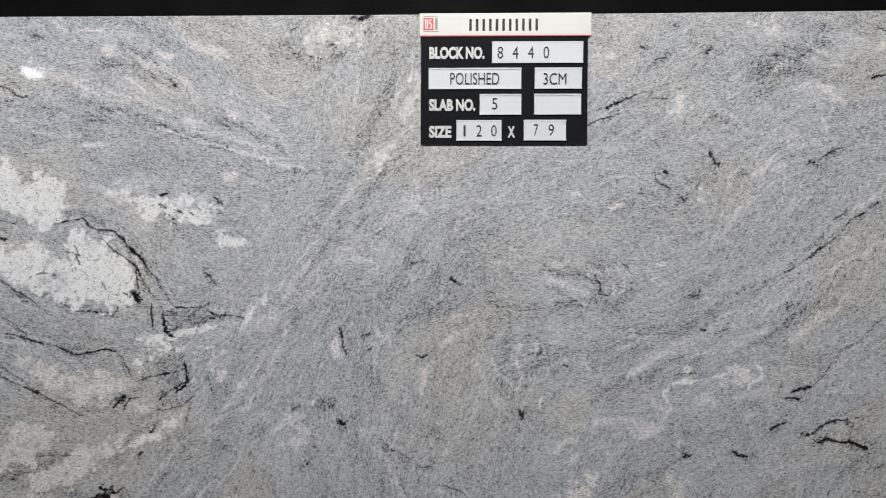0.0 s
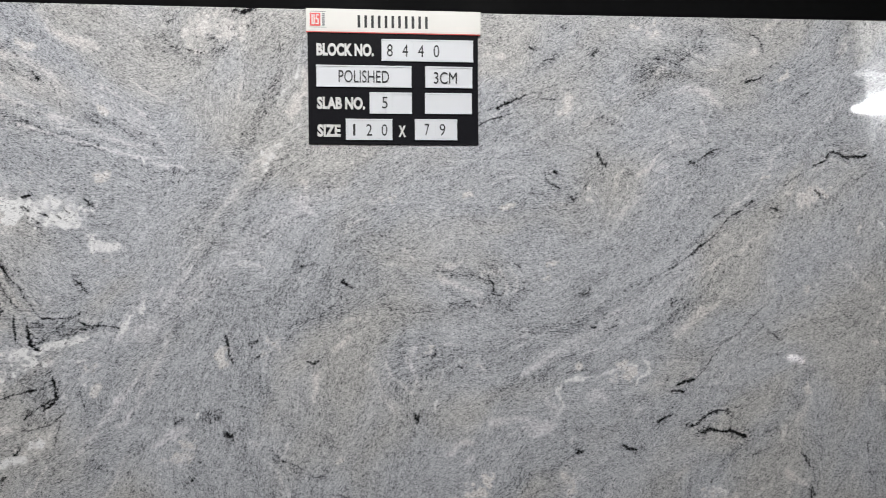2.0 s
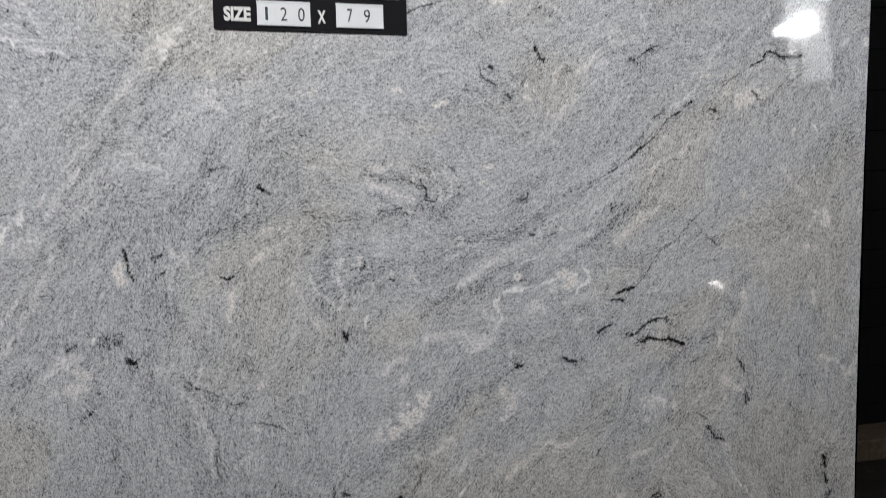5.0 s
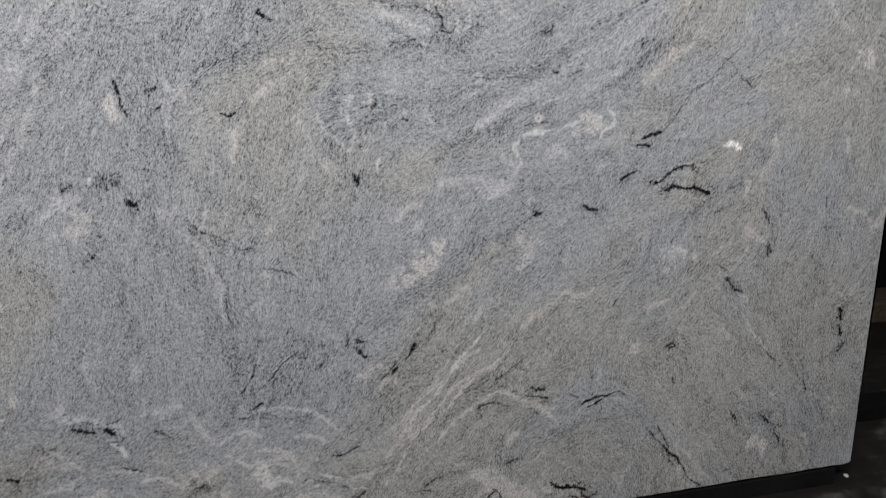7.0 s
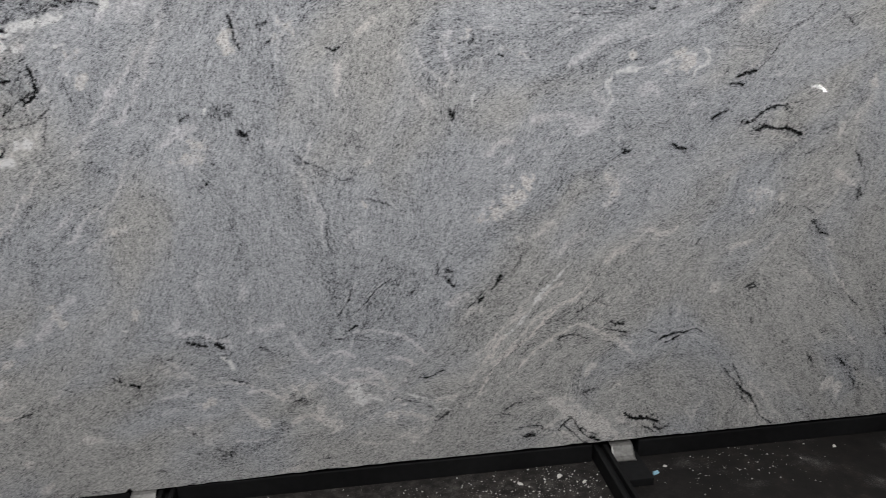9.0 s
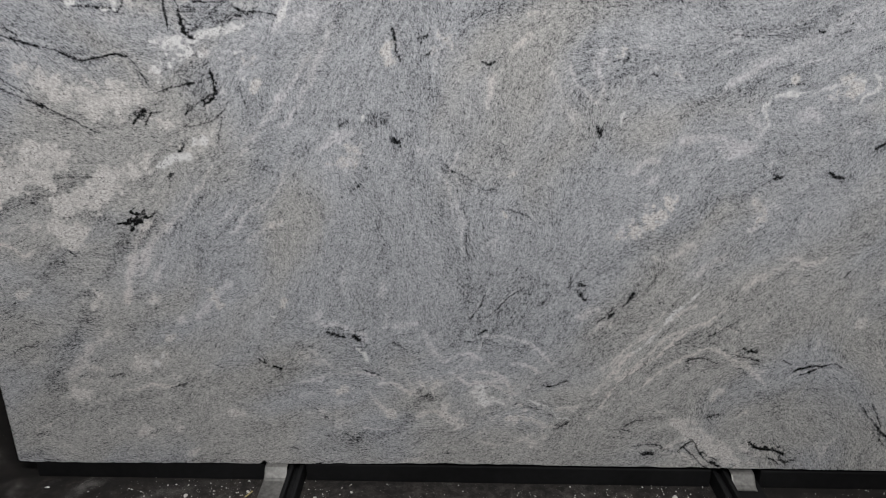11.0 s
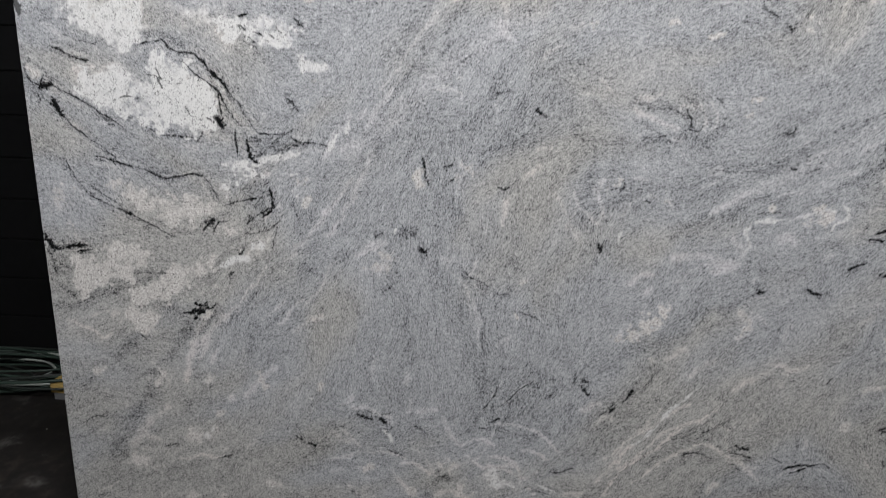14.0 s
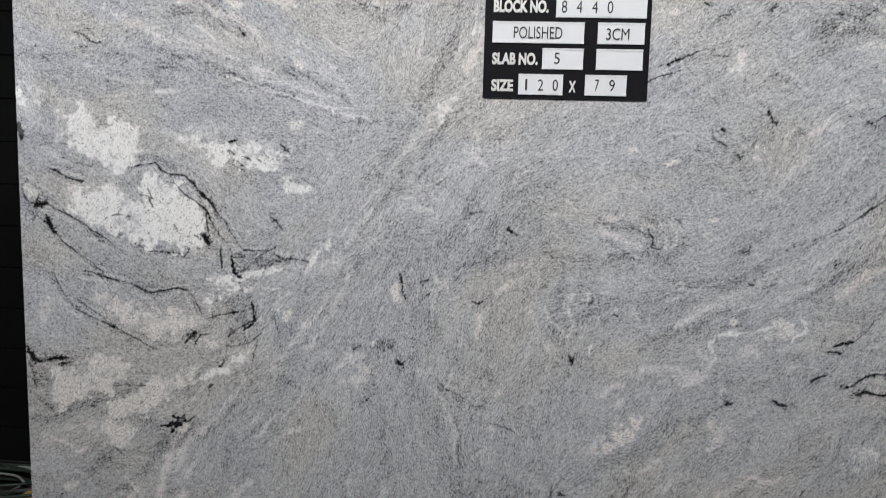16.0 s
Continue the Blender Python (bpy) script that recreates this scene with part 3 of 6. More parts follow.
light(0.017, 0.35, (1.843, 1.215), (1.869, 1.225))
dark(0.0043, 0.8, (1.639, 0.752), (1.645, 0.756))
shade(0.0142, 0.45, (1.329, 0.556), (1.362, 0.536), (1.392, 0.559), (1.437, 0.596))
light(0.0114, 0.4, (1.157, 0.476), (1.182, 0.44), (1.208, 0.396))
peach(0.0142, 0.4, (1.838, 0.125), (1.86, 0.147), (1.891, 0.155))
light(0.0142, 0.35, (1.984, 0.622), (2.01, 0.644), (2.045, 0.659))
light(0.0142, 0.35, (1.785, 0.697), (1.811, 0.723), (1.832, 0.732))
light(0.0114, 0.35, (1.859, 0.65), (1.891, 0.685), (1.911, 0.702))
shade(0.0085, 0.5, (1.979, 0.865), (2.004, 0.881))
dark(0.0057, 0.8, (2.249, 1.084), (2.26, 1.098))
dark(0.0057, 0.6, (2.265, 1.303), (2.28, 1.31))
shade(0.0071, 0.5, (2.676, 0.834), (2.686, 0.795), (2.682, 0.764))
shade(0.0284, 0.35, (2.574, 1.041), (2.616, 1.035), (2.632, 1.017))
dark(0.0057, 0.5, (2.556, 0.733), (2.576, 0.74))
light(0.017, 0.4, (2.604, 0.824), (2.643, 0.793), (2.668, 0.801))
shade(0.0085, 0.4, (2.698, 0.591), (2.732, 0.546), (2.767, 0.5), (2.801, 0.461))
shade(0.0114, 0.4, (2.747, 0.51), (2.778, 0.49))
shade(0.0142, 0.5, (2.73, 0.272), (2.76, 0.24), (2.785, 0.199), (2.79, 0.166))
light(0.0085, 0.35, (2.479, 0.177), (2.521, 0.124), (2.562, 0.089))
light(0.0085, 0.35, (2.439, 0.22), (2.47, 0.178))
dark(0.0057, 0.6, (2.117, 0.41), (2.142, 0.396))
shade(0.0199, 0.35, (2.048, 0.318), (2.124, 0.273))
light(0.017, 0.5, (2.064, 0.703), (2.111, 0.691))
light(0.0099, 0.5, (1.458, 0.21), (1.486, 0.192), (1.522, 0.191))
shade(0.0227, 0.6, (1.118, 0.209), (1.129, 0.248), (1.151, 0.276), (1.172, 0.281))
light(0.0114, 0.4, (1.08, 0.497), (1.118, 0.503), (1.137, 0.508))
shade(0.0199, 0.55, (1.056, 1.038), (1.068, 1.041))
shade(0.0199, 0.5, (0.863, 0.867), (0.884, 0.856))
shade(0.017, 0.4, (0.861, 0.952), (0.879, 0.963))
light(0.017, 0.35, (1.147, 0.966), (1.164, 0.959))
peach(0.0142, 0.3, (1.075, 1.193), (1.083, 1.187))
shade(0.0227, 0.35, (1.918, 0.832), (1.947, 0.858), (1.975, 0.878))
shade(0.0199, 0.35, (1.763, 1.077), (1.817, 1.101), (1.871, 1.112))
shade(0.0199, 0.35, (1.804, 1.299), (1.843, 1.323), (1.869, 1.341))
shade(0.017, 0.35, (2.037, 1.153), (1.981, 1.154), (1.94, 1.149))
shade(0.0227, 0.35, (1.875, 0.792), (1.904, 0.811))
shade(0.009, 0.6, (0.528, 1.817), (0.589, 1.794), (0.65, 1.769), (0.711, 1.745), (0.787, 1.727))
shade(0.012, 0.5, (0.757, 1.794), (0.802, 1.779), (0.863, 1.764), (0.908, 1.734))
light(0.015, 0.35, (0.484, 1.974), (0.545, 1.959), (0.621, 1.929), (0.681, 1.891))
shade(0.015, 0.4, (0.484, 1.952), (0.56, 1.921), (0.636, 1.891), (0.681, 1.869))
light(0.015, 0.35, (0.269, 1.952), (0.345, 1.914), (0.407, 1.884), (0.483, 1.847))
shade(0.018, 0.4, (0.175, 1.847), (0.268, 1.832), (0.36, 1.817), (0.452, 1.794))
shade(0.018, 0.35, (0.33, 1.869), (0.406, 1.847), (0.482, 1.809))
light(0.012, 0.35, (0.205, 1.787), (0.298, 1.764), (0.39, 1.749))
light(0.015, 0.35, (0.682, 2.003), (0.728, 1.981), (0.788, 1.958))
shade(0.018, 0.4, (0.507, 1.996), (0.545, 1.974), (0.591, 1.959))
shade(0.012, 0.5, (0.262, 2.02), (0.293, 2.015), (0.316, 2))
dark(0.0075, 0.6, (0.962, 2.024), (0.977, 2.032))
shade(0.024, 0.4, (0.969, 1.973), (1.014, 1.943), (1.074, 1.95))
light(0.021, 0.4, (1.262, 1.809), (1.292, 1.861), (1.306, 1.905))
shade(0.021, 0.45, (1.224, 1.868), (1.187, 1.816), (1.164, 1.764), (1.127, 1.705))
shade(0.021, 0.45, (1.27, 1.72), (1.225, 1.667), (1.195, 1.622), (1.15, 1.577))
shade(0.018, 0.35, (1.119, 1.667), (1.089, 1.622), (1.052, 1.57))
white(0.012, 0.25, (0.999, 1.697), (1.011, 1.703))
shade(0.009, 0.4, (0.817, 1.667), (0.908, 1.664), (1.029, 1.66))
light(0.021, 0.4, (1.292, 1.623), (1.3, 1.593), (1.292, 1.563))
dark(0.0075, 0.6, (0.778, 1.528), (0.804, 1.525))
dark(0.006, 0.6, (0.664, 1.591), (0.676, 1.579))
shade(0.015, 0.5, (0.372, 1.552), (0.418, 1.545), (0.449, 1.515))
light(0.018, 0.35, (2.28, 1.226), (2.338, 1.264), (2.396, 1.294))
shade(0.021, 0.35, (2.295, 1.256), (2.338, 1.286), (2.395, 1.316))
peach(0.03, 0.35, (0.194, 0.945), (0.233, 0.915), (0.256, 0.931))
peach(0.024, 0.35, (0.396, 0.894), (0.435, 0.902), (0.466, 0.918))
shade(0.009, 0.45, (0.25, 1.057), (0.297, 1.032), (0.335, 1.009), (0.366, 1.002))
shade(0.027, 0.6, (0.631, 1.242), (0.647, 1.265), (0.678, 1.273))
dark(0.006, 0.6, (0.677, 1.239), (0.716, 1.243))
dark(0.006, 0.6, (0.169, 1.391), (0.2, 1.376), (0.231, 1.364))
shade(0.006, 0.55, (0.184, 1.338), (0.215, 1.323), (0.238, 1.312))
shade(0.012, 0.45, (1.044, 1.04), (1.062, 1.045))
shade(0.045, 0.45, (2.181, 1.925), (2.239, 1.929), (2.282, 1.94))
shade(0.03, 0.4, (2.296, 1.961), (2.325, 1.976))
shade(0.009, 0.4, (2.023, 1.808), (2.081, 1.794), (2.125, 1.784))
white(0.0075, 0.15, (2.03, 1.813), (2.052, 1.822))
peach(0.0227, 0.5, (1.859, 0.206), (1.903, 0.168), (1.939, 0.13))
shade(0.017, 0.45, (1.278, 0.506), (1.315, 0.544), (1.358, 0.583))
shade(0.017, 0.4, (1.224, 0.919), (1.257, 0.884), (1.297, 0.87))
light(0.017, 0.4, (2.049, 0.668), (2.077, 0.683))
dark(0.0085, 0.7, (2.896, 0.794), (2.918, 0.756))
white_patch(0.9, (0.117, 1.662), (0.166, 1.680), (0.223, 1.669), (0.262, 1.636), (0.343, 1.620), (0.354, 1.586), (0.341, 1.539), (0.300, 1.514), (0.239, 1.513), (0.211, 1.552), (0.163, 1.571), (0.118, 1.604))
dark(0.0070, 0.5, (0.211, 1.649), (0.238, 1.638), (0.275, 1.633))
dark(0.0070, 0.4, (0.129, 1.542), (0.177, 1.524), (0.218, 1.519))
white_patch(0.35, (0.416, 1.617), (0.440, 1.630), (0.512, 1.613), (0.548, 1.580), (0.519, 1.570), (0.472, 1.597), (0.426, 1.599))
white_patch(0.72, (0.544, 1.599), (0.600, 1.608), (0.664, 1.601), (0.743, 1.603), (0.762, 1.585), (0.759, 1.545), (0.727, 1.528), (0.663, 1.524), (0.599, 1.538), (0.555, 1.565))
white_patch(0.7, (0.759, 1.495), (0.822, 1.509), (0.848, 1.466), (0.823, 1.445), (0.767, 1.454))
dark(0.0123, 1, (0.608, 1.572), (0.623, 1.560))
dark(0.0123, 1, (0.644, 1.556), (0.673, 1.546))
dark(0.0105, 1, (0.606, 1.597), (0.625, 1.602))
dark(0.0105, 1, (0.708, 1.568), (0.721, 1.556))
dark(0.0105, 0.75, (0.751, 1.594), (0.775, 1.573))
dark(0.0105, 1, (0.687, 1.552), (0.700, 1.543))
dark(0.0105, 1, (0.631, 1.542), (0.644, 1.532))
dark(0.0070, 0.5, (0.568, 1.587), (0.584, 1.575))
dark(0.0070, 0.5, (0.810, 1.499), (0.830, 1.487))
shade(0.0224, 0.4, (0.759, 1.585), (0.790, 1.550), (0.814, 1.527))
white_patch(1, (0.133, 1.414), (0.158, 1.444), (0.208, 1.441), (0.274, 1.442), (0.330, 1.428), (0.350, 1.484), (0.386, 1.510), (0.422, 1.502), (0.454, 1.479), (0.501, 1.433), (0.542, 1.397), (0.546, 1.363), (0.525, 1.330), (0.524, 1.301), (0.497, 1.308), (0.483, 1.277), (0.459, 1.285), (0.434, 1.289), (0.410, 1.291), (0.336, 1.305), (0.271, 1.330), (0.206, 1.373), (0.157, 1.396))
shade_patch(0.9, (0.190, 1.406), (0.223, 1.398), (0.263, 1.370), (0.242, 1.363), (0.206, 1.381))
dark(0.0123, 1, (0.264, 1.381), (0.297, 1.384), (0.329, 1.383))
dark(0.0105, 1, (0.347, 1.444), (0.375, 1.437), (0.387, 1.406))
dark(0.0123, 0.95, (0.375, 1.461), (0.385, 1.434))
dark(0.0105, 0.95, (0.448, 1.363), (0.464, 1.338))
dark(0.0105, 0.8, (0.333, 1.306), (0.372, 1.287), (0.409, 1.283), (0.437, 1.282), (0.460, 1.281), (0.477, 1.274), (0.495, 1.300))
dark(0.0315, 1, (0.533, 1.337), (0.547, 1.315))
dark(0.0088, 0.9, (0.543, 1.397), (0.546, 1.343))
dark(0.0105, 0.85, (0.087, 1.512), (0.127, 1.497), (0.160, 1.482), (0.192, 1.475))
dark(0.0088, 0.8, (0.329, 1.518), (0.357, 1.527), (0.398, 1.531), (0.414, 1.514), (0.438, 1.504), (0.473, 1.501), (0.502, 1.482), (0.526, 1.457), (0.547, 1.437), (0.568, 1.406), (0.592, 1.373), (0.616, 1.338), (0.640, 1.303), (0.665, 1.296), (0.701, 1.294))
dark(0.0123, 0.9, (0.518, 1.460), (0.547, 1.436), (0.569, 1.405))
dark(0.0088, 0.9, (0.450, 1.479), (0.493, 1.440), (0.526, 1.418), (0.548, 1.396), (0.559, 1.363), (0.578, 1.341), (0.601, 1.313), (0.615, 1.282))
dark(0.0053, 0.5, (0.559, 1.387), (0.585, 1.351), (0.607, 1.320))
light(0.0076, 0.5, (0.553, 1.407), (0.578, 1.364), (0.606, 1.326), (0.630, 1.293))
dark(0.0088, 0.8, (0.735, 1.289), (0.759, 1.277), (0.799, 1.273), (0.836, 1.265))
dark(0.0070, 0.6, (0.724, 1.295), (0.743, 1.310), (0.759, 1.305))
dark(0.0105, 0.85, (0.581, 1.309), (0.583, 1.276), (0.586, 1.242))
dark(0.0140, 0.95, (0.612, 1.277), (0.617, 1.253), (0.626, 1.226), (0.644, 1.216))
shade_patch(0.9, (0.614, 1.280), (0.670, 1.288), (0.730, 1.288), (0.724, 1.263), (0.646, 1.225), (0.620, 1.233))
dark(0.0315, 1, (0.048, 1.406), (0.075, 1.411))
dark(0.0245, 1, (0.078, 1.371), (0.089, 1.346), (0.105, 1.327))
dark(0.0088, 0.7, (0.006, 1.451), (0.019, 1.424), (0.054, 1.406))
dark(0.0088, 0.7, (0.037, 1.383), (0.043, 1.364))
dark(0.0070, 0.75, (0.075, 1.410), (0.124, 1.390), (0.181, 1.360), (0.218, 1.335), (0.270, 1.304))
dark(0.0070, 0.8, (0.100, 1.331), (0.131, 1.300), (0.186, 1.259), (0.238, 1.222))
dark(0.0210, 0.9, (0.005, 1.630), (0.015, 1.593))
dark(0.0140, 0.85, (0.727, 1.392), (0.743, 1.375), (0.759, 1.355))
white(0.0189, 0.9, (0.892, 1.329), (0.882, 1.309))
white(0.0126, 0.9, (0.868, 1.299), (0.849, 1.276), (0.832, 1.250))
light(0.0190, 0.4, (0.900, 1.349), (0.855, 1.285), (0.824, 1.235))
dark(0.0053, 0.5, (0.064, 1.575), (0.106, 1.582), (0.155, 1.577))
white(0.0084, 0.5, (0.793, 1.715), (0.806, 1.703))
white(0.0084, 0.6, (0.900, 1.682), (0.905, 1.671))
light(0.0057, 0.5, (0.601, 1.772), (0.680, 1.747), (0.759, 1.726), (0.837, 1.705), (0.915, 1.684), (0.994, 1.670))
shade(0.0064, 0.45, (0.443, 1.827), (0.522, 1.805), (0.601, 1.769), (0.672, 1.743), (0.766, 1.719), (0.853, 1.690), (0.931, 1.669))
dark(0.0035, 0.4, (0.633, 1.759), (0.711, 1.734), (0.790, 1.712))
dark(0.0105, 0.7, (0.173, 1.883), (0.198, 1.878), (0.220, 1.861), (0.243, 1.857), (0.257, 1.866))
light(0.0057, 0.5, (0.790, 1.870), (0.852, 1.834), (0.899, 1.789), (0.938, 1.745), (0.949, 1.721))
light(0.0038, 0.6, (0.875, 1.879), (0.929, 1.842), (0.964, 1.819))
light(0.0057, 0.45, (0.680, 1.801), (0.759, 1.772), (0.853, 1.728), (0.918, 1.720))
light(0.0057, 0.35, (0.602, 1.829), (0.696, 1.786), (0.806, 1.742), (0.903, 1.711))
shade(0.0048, 0.4, (0.821, 1.788), (0.868, 1.759), (0.915, 1.729), (0.940, 1.705))
shade(0.0048, 0.35, (0.712, 1.839), (0.790, 1.802), (0.852, 1.766))
light(0.0057, 0.35, (0.444, 1.887), (0.539, 1.851), (0.649, 1.808))
dark(0.0105, 0.6, (0.763, 1.787), (0.782, 1.780), (0.799, 1.768))
dark(0.0105, 0.6, (0.640, 1.899), (0.651, 1.884))
white_patch(0.45, (1.180, 1.644), (1.182, 1.674), (1.209, 1.720), (1.231, 1.746), (1.248, 1.739), (1.225, 1.695), (1.204, 1.650))
white(0.0084, 0.4, (1.231, 1.750), (1.261, 1.766), (1.286, 1.781))
shade(0.0160, 0.35, (1.102, 1.669), (1.135, 1.711), (1.180, 1.767), (1.218, 1.822))
white_patch(0.45, (-0.003, 1.742), (0.054, 1.743), (0.089, 1.713), (0.069, 1.691), (0.003, 1.680))
shade(0.0096, 0.3, (0.201, 1.746), (0.248, 1.693), (0.295, 1.655))
dark(0.0070, 0.8, (0.185, 1.225), (0.234, 1.214), (0.279, 1.199), (0.327, 1.188), (0.353, 1.175), (0.376, 1.171), (0.409, 1.177), (0.451, 1.182), (0.483, 1.175), (0.506, 1.151), (0.519, 1.119))
dark(0.0123, 0.8, (0.323, 1.189), (0.353, 1.175), (0.379, 1.171))
dark(0.0070, 0.65, (0.097, 1.211), (0.122, 1.154), (0.156, 1.114), (0.207, 1.090), (0.259, 1.065))
dark(0.0140, 0.7, (0.255, 1.068), (0.270, 1.064))
shade(0.0080, 0.35, (0.116, 1.170), (0.165, 1.114), (0.264, 1.060), (0.347, 1.030), (0.429, 1.009))
dark(0.0088, 0.75, (0.547, 1.101), (0.580, 1.108), (0.632, 1.119))
dark(0.0140, 0.85, (0.671, 1.144), (0.679, 1.117), (0.674, 1.086), (0.651, 1.069))
dark(0.0105, 0.7, (0.602, 1.047), (0.619, 1.064))
dark(0.0070, 0.6, (0.625, 1.066), (0.655, 1.082), (0.678, 1.099))
dark(0.0070, 0.5, (0.595, 1.020), (0.645, 1.029), (0.686, 1.050), (0.710, 1.077))
white_patch(1, (0.539, 1.136), (0.560, 1.176), (0.610, 1.197), (0.637, 1.215), (0.665, 1.227), (0.662, 1.209), (0.610, 1.181), (0.573, 1.151))
white(0.0231, 0.9, (0.662, 1.222), (0.698, 1.236), (0.746, 1.251))
white_patch(0.9, (0.714, 1.123), (0.727, 1.176), (0.738, 1.221), (0.754, 1.244), (0.767, 1.234), (0.754, 1.193), (0.740, 1.136))
dark(0.0070, 0.5, (0.730, 1.176), (0.743, 1.201))
dark(0.0210, 0.95, (0.476, 1.025), (0.491, 1.043), (0.506, 1.053))
peach_patch(0.75, (0.516, 1.037), (0.562, 1.042), (0.590, 1.023), (0.562, 0.991), (0.526, 0.996))
white_patch(0.65, (0.608, 0.979), (0.628, 1.005), (0.661, 1.015), (0.661, 0.991), (0.628, 0.968))
white(0.0231, 0.75, (0.525, 0.919), (0.561, 0.937), (0.598, 0.951))
dark(0.0140, 0.75, (0.590, 0.977), (0.575, 0.958))
dark(0.0140, 0.7, (0.556, 0.907), (0.543, 0.890))
dark(0.0070, 0.5, (0.686, 1.044), (0.674, 0.977))
peach_patch(0.85, (0.084, 0.924), (0.117, 0.941), (0.177, 0.956), (0.236, 0.984), (0.287, 0.969), (0.311, 0.937), (0.293, 0.894), (0.242, 0.866), (0.191, 0.856), (0.139, 0.826), (0.083, 0.813), (0.075, 0.868))
peach_patch(0.8, (0.335, 0.862), (0.344, 0.893), (0.411, 0.923), (0.487, 0.944), (0.517, 0.929), (0.503, 0.893), (0.444, 0.882), (0.410, 0.855), (0.337, 0.835))
peach_patch(0.6, (0.246, 0.831), (0.334, 0.855), (0.329, 0.818), (0.277, 0.797), (0.250, 0.807))
peach_patch(0.8, (0.201, 0.761), (0.239, 0.781), (0.307, 0.776), (0.327, 0.734), (0.299, 0.705), (0.265, 0.714), (0.238, 0.738))
peach_patch(0.5, (0.348, 1.093), (0.415, 1.110), (0.497, 1.105), (0.525, 1.078), (0.496, 1.051), (0.430, 1.038), (0.360, 1.047))
peach_patch(0.4, (0.208, 1.157), (0.267, 1.184), (0.307, 1.144), (0.335, 1.096), (0.281, 1.091), (0.232, 1.115))
peach_patch(0.4, (0.033, 1.118), (0.095, 1.140), (0.117, 1.104), (0.098, 1.037), (0.052, 1.015))
peach_patch(0.35, (0.086, 0.995), (0.128, 1.025), (0.141, 1.002), (0.106, 0.980))
dark(0.0070, 0.5, (0.192, 0.890), (0.222, 0.901))
dark(0.0070, 0.5, (0.260, 0.913), (0.277, 0.927))
dark(0.0070, 0.5, (0.377, 0.881), (0.397, 0.892))
dark(0.0070, 0.5, (0.438, 0.900), (0.448, 0.914))
light(0.0095, 0.6, (0.375, 1.130), (0.401, 1.112))
dark(0.0245, 0.85, (0.008, 0.997), (0.021, 0.967), (0.041, 0.954), (0.092, 0.966), (0.130, 0.968))
dark(0.0175, 0.8, (0.105, 0.950), (0.139, 0.955))
shade(0.0128, 0.6, (0.020, 0.950), (0.032, 0.903), (0.071, 0.850))
black_patch(1, (0.421, 0.784), (0.439, 0.796), (0.448, 0.818), (0.470, 0.822), (0.481, 0.804), (0.478, 0.780), (0.456, 0.764), (0.432, 0.771))
dark(0.0105, 0.8, (0.476, 0.790), (0.503, 0.807))
dark(0.0105, 0.9, (0.399, 0.777), (0.426, 0.781))
shade(0.0192, 0.45, (0.510, 0.785), (0.459, 0.732), (0.404, 0.691))
light(0.0171, 0.45, (0.521, 0.774), (0.470, 0.712), (0.424, 0.658))
light(0.0076, 0.45, (0.041, 0.738), (0.101, 0.718), (0.148, 0.682), (0.172, 0.704))
shade(0.0144, 0.5, (0.685, 0.894), (0.695, 0.841))
shade(0.0112, 0.4, (0.755, 0.944), (0.746, 0.897))
shade(0.0096, 0.35, (0.883, 0.861), (0.891, 0.811))
light(0.0114, 0.5, (0.929, 0.988), (0.955, 1.002), (0.990, 1.010))
dark(0.0088, 0.5, (0.855, 0.905), (0.848, 0.888))
dark(0.0088, 0.6, (0.261, 0.708), (0.278, 0.689))
dark(0.0088, 0.5, (0.186, 0.830), (0.210, 0.826))
dark(0.0070, 0.5, (0.267, 0.789), (0.284, 0.792))
light(0.0095, 0.4, (0.776, 0.772), (0.809, 0.786))
peach_patch(0.3, (0.987, 0.974), (1.028, 0.992), (1.039, 0.951), (1.004, 0.925))
light(0.0095, 0.35, (0.857, 1.116), (0.792, 1.031), (0.710, 0.945))
light(0.0076, 0.35, (0.904, 1.182), (0.824, 1.082), (0.759, 0.981))
shade(0.0064, 0.35, (0.881, 1.141), (0.816, 1.057), (0.727, 0.954))
light(0.0095, 0.3, (0.952, 1.248), (0.921, 1.166), (0.873, 1.084))
dark(0.0105, 0.6, (1.001, 1.968), (1.039, 1.955))
dark(0.0088, 0.55, (0.964, 1.974), (0.982, 1.968))
dark(0.0088, 0.5, (0.949, 1.998), (0.961, 1.986))
dark(0.0210, 0.85, (1.147, 2.059), (1.173, 2.068))
dark(0.0088, 0.55, (1.084, 1.962), (1.099, 1.968))
dark(0.0070, 0.5, (0.985, 2.001), (1.009, 2.024))
dark(0.0088, 0.5, (1.045, 1.980), (1.075, 1.989))
dark(0.0070, 0.5, (1.105, 2.024), (1.120, 2.006))
peach_patch(0.45, (1.000, 2.021), (1.052, 2.032), (1.090, 2.009), (1.060, 1.977), (1.012, 1.983))
peach_patch(0.35, (1.075, 2.054), (1.127, 2.050), (1.132, 2.002), (1.097, 1.994))
peach_patch(0.35, (2.179, 2.048), (2.236, 2.059), (2.251, 2.022), (2.194, 2.016))
dark(0.0105, 0.5, (1.157, 2.021), (1.172, 2.035))
dark(0.0210, 0.9, (0.978, 0.466), (0.993, 0.454))
dark(0.0105, 0.8, (0.905, 0.477), (0.929, 0.469), (0.955, 0.463))
dark(0.0070, 0.6, (0.930, 0.491), (0.978, 0.481), (1.011, 0.490))
light(0.0114, 0.5, (0.897, 0.498), (0.946, 0.494), (1.003, 0.471))
white(0.0126, 0.5, (0.990, 0.434), (1.001, 0.416), (1.011, 0.387))
dark(0.0175, 0.45, (1.083, 0.446), (1.099, 0.442))
